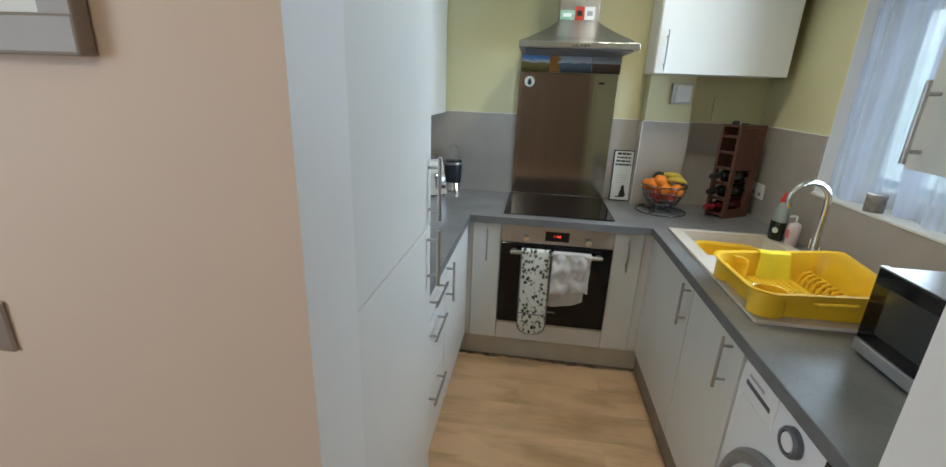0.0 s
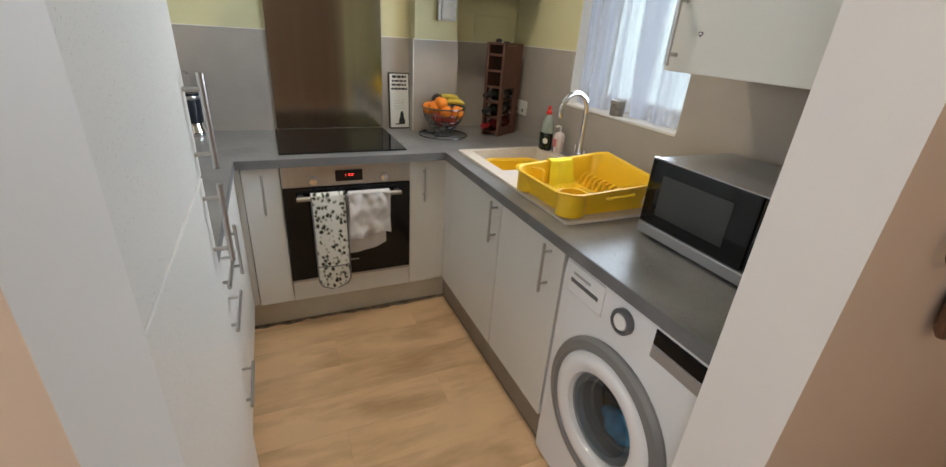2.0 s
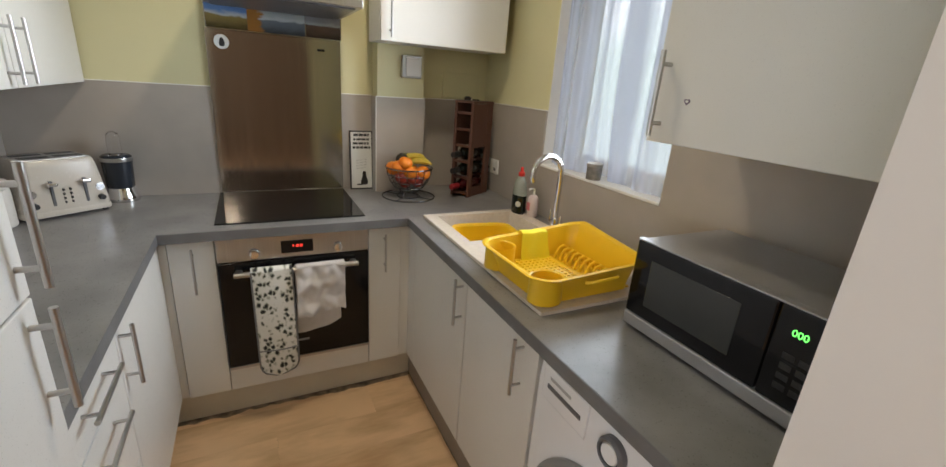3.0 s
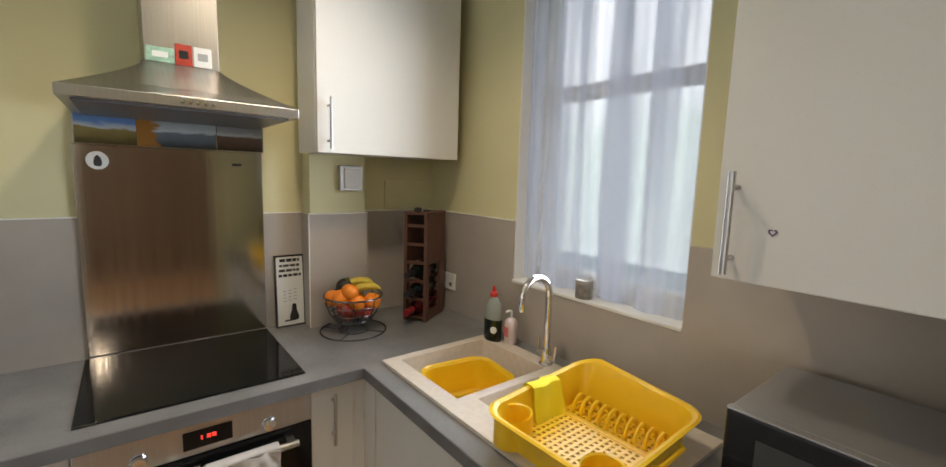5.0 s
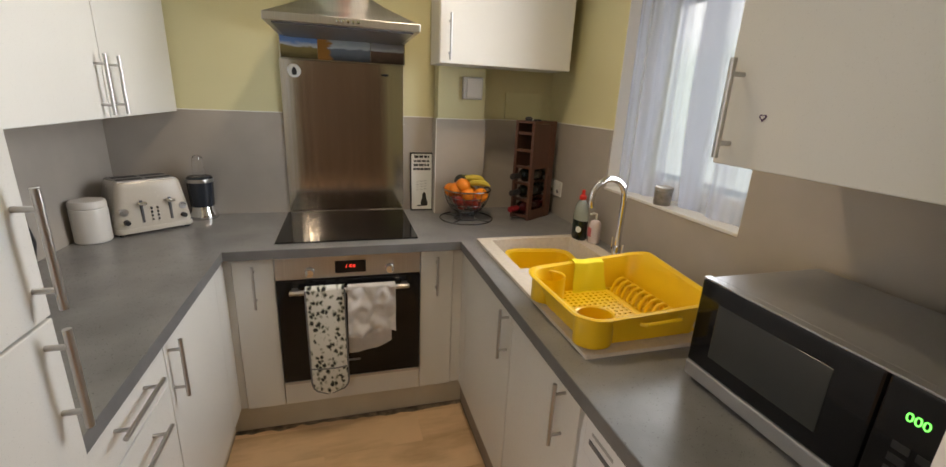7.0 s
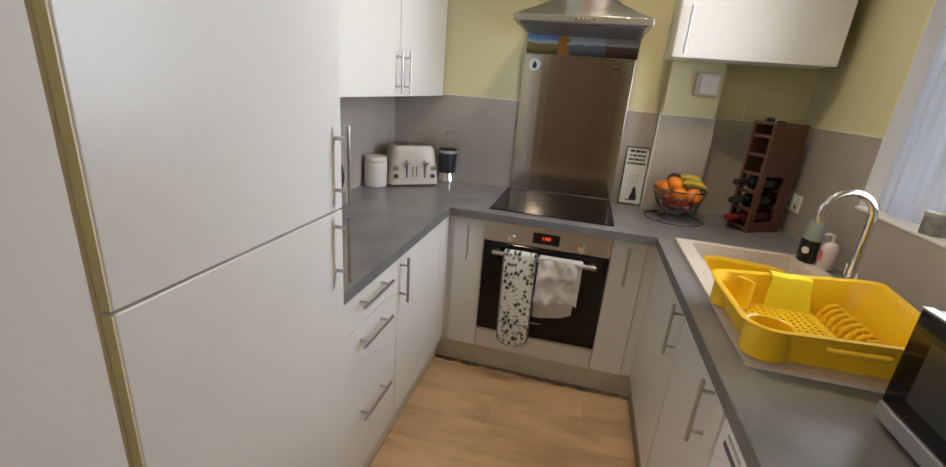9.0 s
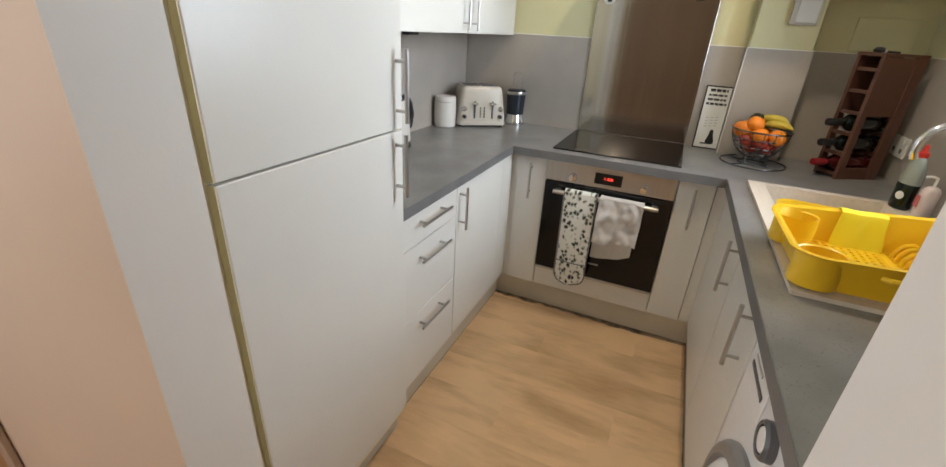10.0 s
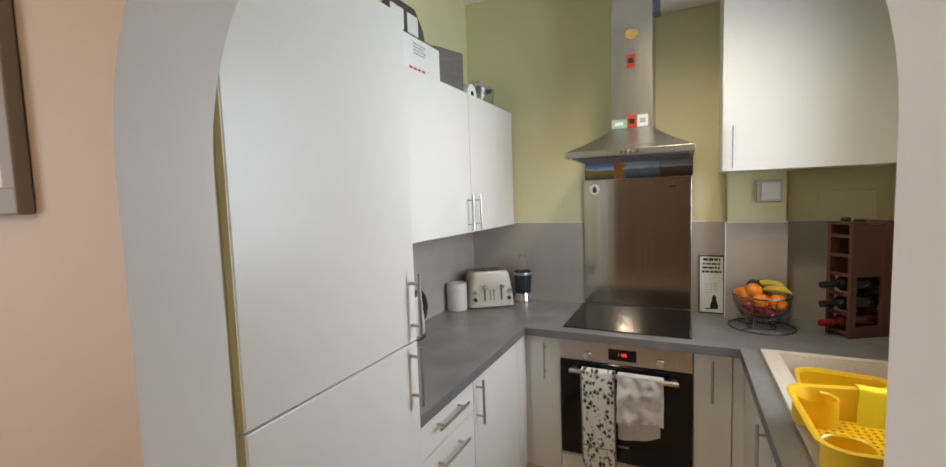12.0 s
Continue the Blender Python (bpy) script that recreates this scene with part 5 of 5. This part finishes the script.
# bottles by the sink
ub = thing("washing_up_liquid", 1.020, -0.075, SZ, label="clear washing-up liquid bottle half full with a red cap", category="bottle")
m = pose(1.020, -0.075, SZ) @ Matrix.Diagonal((0.80, 1.22, 1.0, 1))
part("liquid", lathe([(0, 0.001), (0.034, 0.001), (0.037, 0.008), (0.037, 0.092), (0, 0.092)], 28, m=m), material("dark_green_liquid", (0.006, 0.014, 0.010), 0.12), ub, smooth=True)
part("shell", lathe([(0.0375, 0.092), (0.037, 0.105), (0.034, 0.13), (0.030, 0.155), (0.018, 0.178), (0.012, 0.185), (0, 0.186)], 28, m=m), material("clear_bottle_plastic", (0.30, 0.33, 0.30), 0.15, vary=0.05), ub, smooth=True)
part("label", lathe([(0, 0.0015), (0.014, 0.0015), (0.014, 0)], 20, m=pose(0.9965, -0.1055, SZ + 0.052, 0, -90, 30)), PAPER, ub, "small round white label")
part("cap", lathe([(0.014, 0.183), (0.016, 0.185), (0.016, 0.200), (0.008, 0.206), (0.007, 0.226), (0, 0.228)], 18, m=pose(1.020, -0.075, SZ)), material("red_plastic", (0.55, 0.03, 0.02), 0.35), ub, smooth=True)
so = thing("hand_soap", 1.058, -0.142, SZ, label="white and pink pump bottle of hand soap", category="soap bottle")
m = pose(1.058, -0.142, SZ)
part("bottle", lathe([(0, 0), (0.024, 0), (0.026, 0.004), (0.026, 0.085), (0.020, 0.098), (0.010, 0.104), (0, 0.104)], 24, m=m), material("pale_pink_plastic", (0.70, 0.60, 0.60), 0.3), so, smooth=True)
part("label", box(1.0305, 1.0325, -0.155, -0.129, SZ + 0.03, SZ + 0.07), material("pink_label", (0.65, 0.18, 0.20), 0.5), so)
part("pump", tube([(1.058, -0.142, SZ + 0.10), (1.058, -0.142, SZ + 0.132), (1.043, -0.142, SZ + 0.136), (1.028, -0.142, SZ + 0.132)], 0.005, 8), PAPER, so, smooth=True)
ti = thing("tin", 1.158, -0.418, WZ0, label="small grey tin with a pale lid on the sill", category="tin")
m = pose(1.158, -0.418, WZ0)
part("body", lathe([(0, 0), (0.031, 0), (0.032, 0.003), (0.032, 0.056), (0, 0.056)], 30, m=m), material("grey_tin_print", (0.25, 0.23, 0.21), 0.4, 0.2, vary=0.35, scale=40), ti, smooth=True)
part("lid", lathe([(0.032, 0.054), (0.0335, 0.055), (0.0335, 0.066), (0.031, 0.069), (0, 0.069)], 30, m=m), material("dull_tin_lid", (0.34, 0.32, 0.29), 0.5), ti, smooth=True)

# wall fittings
ch = thing("door_chime", 0.652, 0.49, 1.50, label="white door chime box with a grey rim on the boxing", category="door chime")
part("back_box", box(0.586, 0.692, 0.474, 0.500, 1.502, 1.612, 0.004), SATIN, ch, "grey surround")
part("cover", box(0.604, 0.684, 0.466, 0.476, 1.512, 1.602, 0.004), CERAMIC, ch)
so2 = thing("double_socket", XR - 0.01, 0.417, 1.005, label="white double wall socket on the splash panel", category="socket")
part("plate", box(XR - 0.017, XR - 0.0078, 0.346, 0.489, 1.008, 1.092, 0.003), TRIM, so2)
for y in (0.381, 0.453):
    part("switch", box(XR - 0.020, XR - 0.016, y - 0.006, y + 0.006, 1.066, 1.082, 0.001), TRIM, so2)
    part("pin_holes", box(XR - 0.0178, XR - 0.0168, y - 0.010, y + 0.010, 1.026, 1.044), DARKGREY, so2)
ha = thing("access_hatch", 0.985, 0.595, 1.41, label="pale yellow access hatch above the wine rack", category="hatch")
part("panel", box(0.860, 1.085, 0.588, 0.5995, 1.412, 1.548, 0.002), YELLOW, ha)
ht = thing("heart_sticker", 0.768, -1.119, 1.455, label="tiny purple and white heart sticker on the cabinet", category="sticker")
pts = []
for i in range(24):
    a = 2 * math.pi * i / 24
    pts.append((0.0005 * 16 * math.sin(a) ** 3, 0.0005 * (13 * math.cos(a) - 5 * math.cos(2 * a) - 2 * math.cos(3 * a) - math.cos(4 * a))))
part("heart", moved(prism(pts, 0, 0.001), pose(0.7665, -1.119, 1.495, 0, 0, -90)), material("purple_print", (0.10, 0.06, 0.14), 0.4), ht)
part("centre", moved(prism([(x * 0.55, z * 0.5) for x, z in pts], 0, 0.001), pose(0.7658, -1.119, 1.4955, 0, 0, -90)), PAPER, ht)

# on top of the wall cabinets
UZ = 2.102
CARD = material("brown_cardboard", (0.085, 0.062, 0.048), 0.7, vary=0.15)
bx = thing("bottle_carrier", -0.90, -0.33, UZ, label="dark cardboard bottle carrier with a white panel", category="box")
part("tray", box(-0.99, -0.83, -0.55, -0.165, UZ, UZ + 0.20, 0.002), CARD, bx)
part("handle_panel", moved(prism([(-0.19, 0.20), (0.19, 0.20), (0.17, 0.29), (0.10, 0.37), (-0.10, 0.37), (-0.17, 0.29)], -0.008, 0.008), pose(-0.91, -0.357, UZ, 0, 0, 90)), CARD, bx)
part("window_card", box(-0.8295, -0.8275, -0.545, -0.17, UZ + 0.012, UZ + 0.19), PAPER, bx, "white printed panel")
for y0, y1 in ((-0.46, -0.36), (-0.33, -0.24)):
    part("cut_out", box(-0.9008, -0.8985, y0, y1, UZ + 0.235, UZ + 0.335), PAPER, bx)
bm = bmesh.new()
for i in range(4):
    box(-0.8273, -0.8265, -0.40, -0.31 + 0.012 * (i % 2), UZ + 0.118 + i * 0.014, UZ + 0.124 + i * 0.014, bm=bm)
part("print_lines", bm, GREY_PRINT, bx)
bm = bmesh.new()
for i in range(4):
    box(-0.8273, -0.8265, -0.44 + i * 0.035, -0.415 + i * 0.035, UZ + 0.03, UZ + 0.058, bm=bm)
part("red_print_bars", bm, PRINT_RED, bx)
bo = thing("serving_board", -0.87, 0.0, UZ, label="grey wooden board standing on the cabinet", category="board")
part("board", moved(box(-0.105, 0.105, -0.009, 0.009, 0.0, 0.265, 0.008), pose(-0.885, 0.035, UZ, 0, 0, 72)), material("grey_board", (0.15, 0.135, 0.12), 0.6, vary=0.15, scale=8, stretch=(1, 1, 5)), bo)
kr = thing("kitchen_roll", -0.88, 0.20, UZ, label="white kitchen roll lying on the cabinet", category="kitchen roll")
m = pose(-0.83, 0.205, UZ + 0.0565, 0, -90, 0)
part("paper", lathe([(0.020, 0), (0.056, 0), (0.0565, 0.002), (0.0565, 0.2), (0.020, 0.2)], 32, m=m), material("kitchen_paper", (0.8, 0.79, 0.77), 0.9, bump=0.3, bump_scale=90), kr, smooth=True)
part("core", lathe([(0.016, 0), (0.020, 0), (0.020, 0.2), (0.016, 0.2), (0.016, 0)], 20, m=m), CARD, kr)
gd = thing("glass_dish", -0.88, 0.42, UZ, label="clear glass dish with crumpled film on the cabinet", category="dish")
part("dish", lathe([(0, 0.0), (0.085, 0.0), (0.10, 0.02), (0.115, 0.13), (0.112, 0.13), (0.097, 0.022), (0.083, 0.004), (0, 0.004)], 32, m=pose(-0.915, 0.44, UZ)), glass("dish_glass", (0.93, 0.95, 0.95), 0.05), gd, smooth=True)


def film(u, v):
    a = u * 2 * math.pi
    r = 0.105 * (1 - v * 0.9)
    return (-0.915 + r * math.cos(a), 0.44 + r * math.sin(a), UZ + 0.131 + 0.05 * v + 0.03 * noise.noise(Vector((math.cos(a) * 2, math.sin(a) * 2, v * 3))))


part("film", sheet(film, 24, 6, 0.001), material("crumpled_film", (0.45, 0.45, 0.42), 0.3, vary=0.2), gd, smooth=True)

# ---- living room side ----
pf = thing("picture_frame", -1.0, Y0 - 0.02, 1.52, label="grey framed flower picture on the beige wall", category="picture")
FRAME = material("grey_frame_wood", (0.27, 0.235, 0.205), 0.4, vary=0.1)
x0, x1, z0, z1, w = -1.23, -0.680, 1.565, 2.06, 0.045
bm = box(x0, x1, Y0 - 0.024, Y0 - 0.001, z0, z0 + w, 0.004)
box(x0, x1, Y0 - 0.024, Y0 - 0.001, z1 - w, z1, 0.004, bm=bm)
box(x0, x0 + w, Y0 - 0.0235, Y0 - 0.0015, z0 + w - 0.004, z1 - w + 0.004, 0.003, bm=bm)
box(x1 - w, x1, Y0 - 0.0235, Y0 - 0.0015, z0 + w - 0.004, z1 - w + 0.004, 0.003, bm=bm)
part("frame", bm, FRAME, pf)
part("mount", box(x0 + w - 0.004, x1 - w + 0.004, Y0 - 0.014, Y0 - 0.002, z0 + w - 0.004, z1 - w + 0.004), PAPER, pf)
art = photo_material("flower_print", (0.45, 0.30, 0.30), (0.38, 0.30, 0.06), 3.3)
part("print", box(x0 + w + 0.03, x1 - w - 0.03, Y0 - 0.016, Y0 - 0.0135, z0 + w + 0.03, z1 - w - 0.03), art, pf)
sw = thing("light_switch", -0.96, Y0, 1.15, label="brushed steel double light switch on the beige wall", category="light switch")
part("plate", box(-1.081, -0.935, Y0 - 0.007, Y0 - 0.0005, 1.128, 1.214, 0.002), SATIN, sw)
for x in (-1.035, -0.980):
    part("rocker", box(x - 0.010, x + 0.010, Y0 - 0.012, Y0 - 0.006, 1.156, 1.186, 0.002), TRIM, sw)
dd = thing("door_1", -1.75, Y0, 0, label="brown wooden door with a pale painted frame", category="door", kind="structure")
part("architrave", box(-1.42, -1.35, Y0 - 0.018, Y0 - 0.001, 0, 2.08, 0.004), material("taupe_paint", (0.40, 0.32, 0.27), 0.4, vary=0.04), dd)
part("leaf", box(-2.15, -1.424, Y0 - 0.010, Y0 - 0.001, 0.005, 2.04, 0.002), WOOD_DOOR, dd)
bg = thing("hanging_bag", 0.70, Y0 - 0.03, 0.80, label="brown bag hanging by its strap from a wall hook", category="bag")
LEATHER = material("brown_leather", (0.10, 0.050, 0.028), 0.5, vary=0.2, scale=12, bump=0.3, bump_scale=150)
part("strap", tube([(0.705 + 0.050 * math.cos(a), Y0 - 0.020, 1.215 + 0.050 * math.sin(a)) for a in (2 * math.pi * i / 28 for i in range(28))], 0.005, 6, True), LEATHER, bg, smooth=True)
bag = loft([[(0.865 + x * 0.8 * s, Y0 - 0.024 + y * 0.2 * s, z) for x, y in rounded(0.22, 0.16, 0.06)] for z, s in ((0.99, 0.6), (1.01, 0.85), (1.06, 1.0), (1.12, 0.9), (1.165, 0.55))], True, True)
part("body", bag, LEATHER, bg, smooth=True)
part("wall_hook", tube([(0.705, Y0, 1.275), (0.705, Y0 - 0.03, 1.260), (0.705, Y0 - 0.035, 1.28)], 0.004, 6), SATIN, bg, smooth=True)
bs = solid("baseboard", box(AC + AR, 2.2, Y0 - 0.015, Y0 - 0.0005, 0, 0.10, 0.002), TRIM, "white painted skirting board", "skirting")
solid("baseboard_left", box(-1.35, AC - AR, Y0 - 0.015, Y0 - 0.0005, 0, 0.10, 0.002), TRIM, "white painted skirting board", "skirting").name = "baseboard.001"

# ceiling lamps
for x, y, h in ((0.30, -0.45, 2.71), (-0.5, -3.3, 2.3)):
    t = thing("ceiling_lamp", x, y, H, label="plain pendant ceiling lamp with a small white rose", category="ceiling lamp", group="ceiling lamps")
    part("rose", lathe([(0, 0), (0.05, 0), (0.045, -0.02), (0.006, -0.03), (0.004, h - H + 0.09), (0, h - H + 0.09)], 20, m=pose(x, y, H)), TRIM, t, smooth=True)

# floor boards: oak planks along the kitchen's width, thin dark joints
PW, PL = 0.192, 1.26
meshes = {}
row = 0
y = YB
while y > -2.9:
    half = 1.1 if y > Y1 else 2.2
    x = -2.2 - (row * 0.43) % PL
    while x < half:
        a, c = max(x, -half), min(x + PL, half)
        if c - a > 0.05:
            key = round(c - a, 4)
            if key not in meshes:
                b = box(0.0001, key - 0.0001, -PW + 0.0001, -0.0001, -0.008, 0.0, 0.0003, 1)
                me = bpy.data.meshes.new("plank")
                b.to_mesh(me)
                b.free()
                me.materials.append(OAK)
                meshes[key] = me
            ob = new("plank", meshes[key])
            ob.matrix_world = Matrix.Translation((a, y, 0))
            ob.parent = FLOOR
        x += PL
    y -= PW
    row += 1
solid("floor_living", box(-2.2, 2.2, -5.2, y, -0.0079, -0.0005), OAK, "oak laminate floor of the living room", "floor")

# worn edge of the floor along the plinths, with their shadow band painted in
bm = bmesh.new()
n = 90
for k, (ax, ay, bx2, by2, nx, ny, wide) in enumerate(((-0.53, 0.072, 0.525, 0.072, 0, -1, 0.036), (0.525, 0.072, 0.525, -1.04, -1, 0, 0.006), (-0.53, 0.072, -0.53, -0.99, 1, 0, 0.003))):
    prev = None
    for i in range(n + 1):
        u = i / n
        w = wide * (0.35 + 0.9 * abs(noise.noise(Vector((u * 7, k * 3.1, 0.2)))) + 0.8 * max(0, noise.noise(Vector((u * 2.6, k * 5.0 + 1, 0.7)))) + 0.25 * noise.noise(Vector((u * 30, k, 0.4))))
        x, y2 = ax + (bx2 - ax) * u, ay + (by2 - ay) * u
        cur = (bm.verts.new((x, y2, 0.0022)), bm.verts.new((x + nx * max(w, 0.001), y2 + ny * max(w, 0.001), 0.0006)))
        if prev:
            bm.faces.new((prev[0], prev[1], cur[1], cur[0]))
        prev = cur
solid("floor_edge", bm, material("worn_shaded_sealant", (0.20, 0.15, 0.105), 0.7, vary=0.6, scale=26), "worn sealant edge of the floor with painted shade", "sealant")
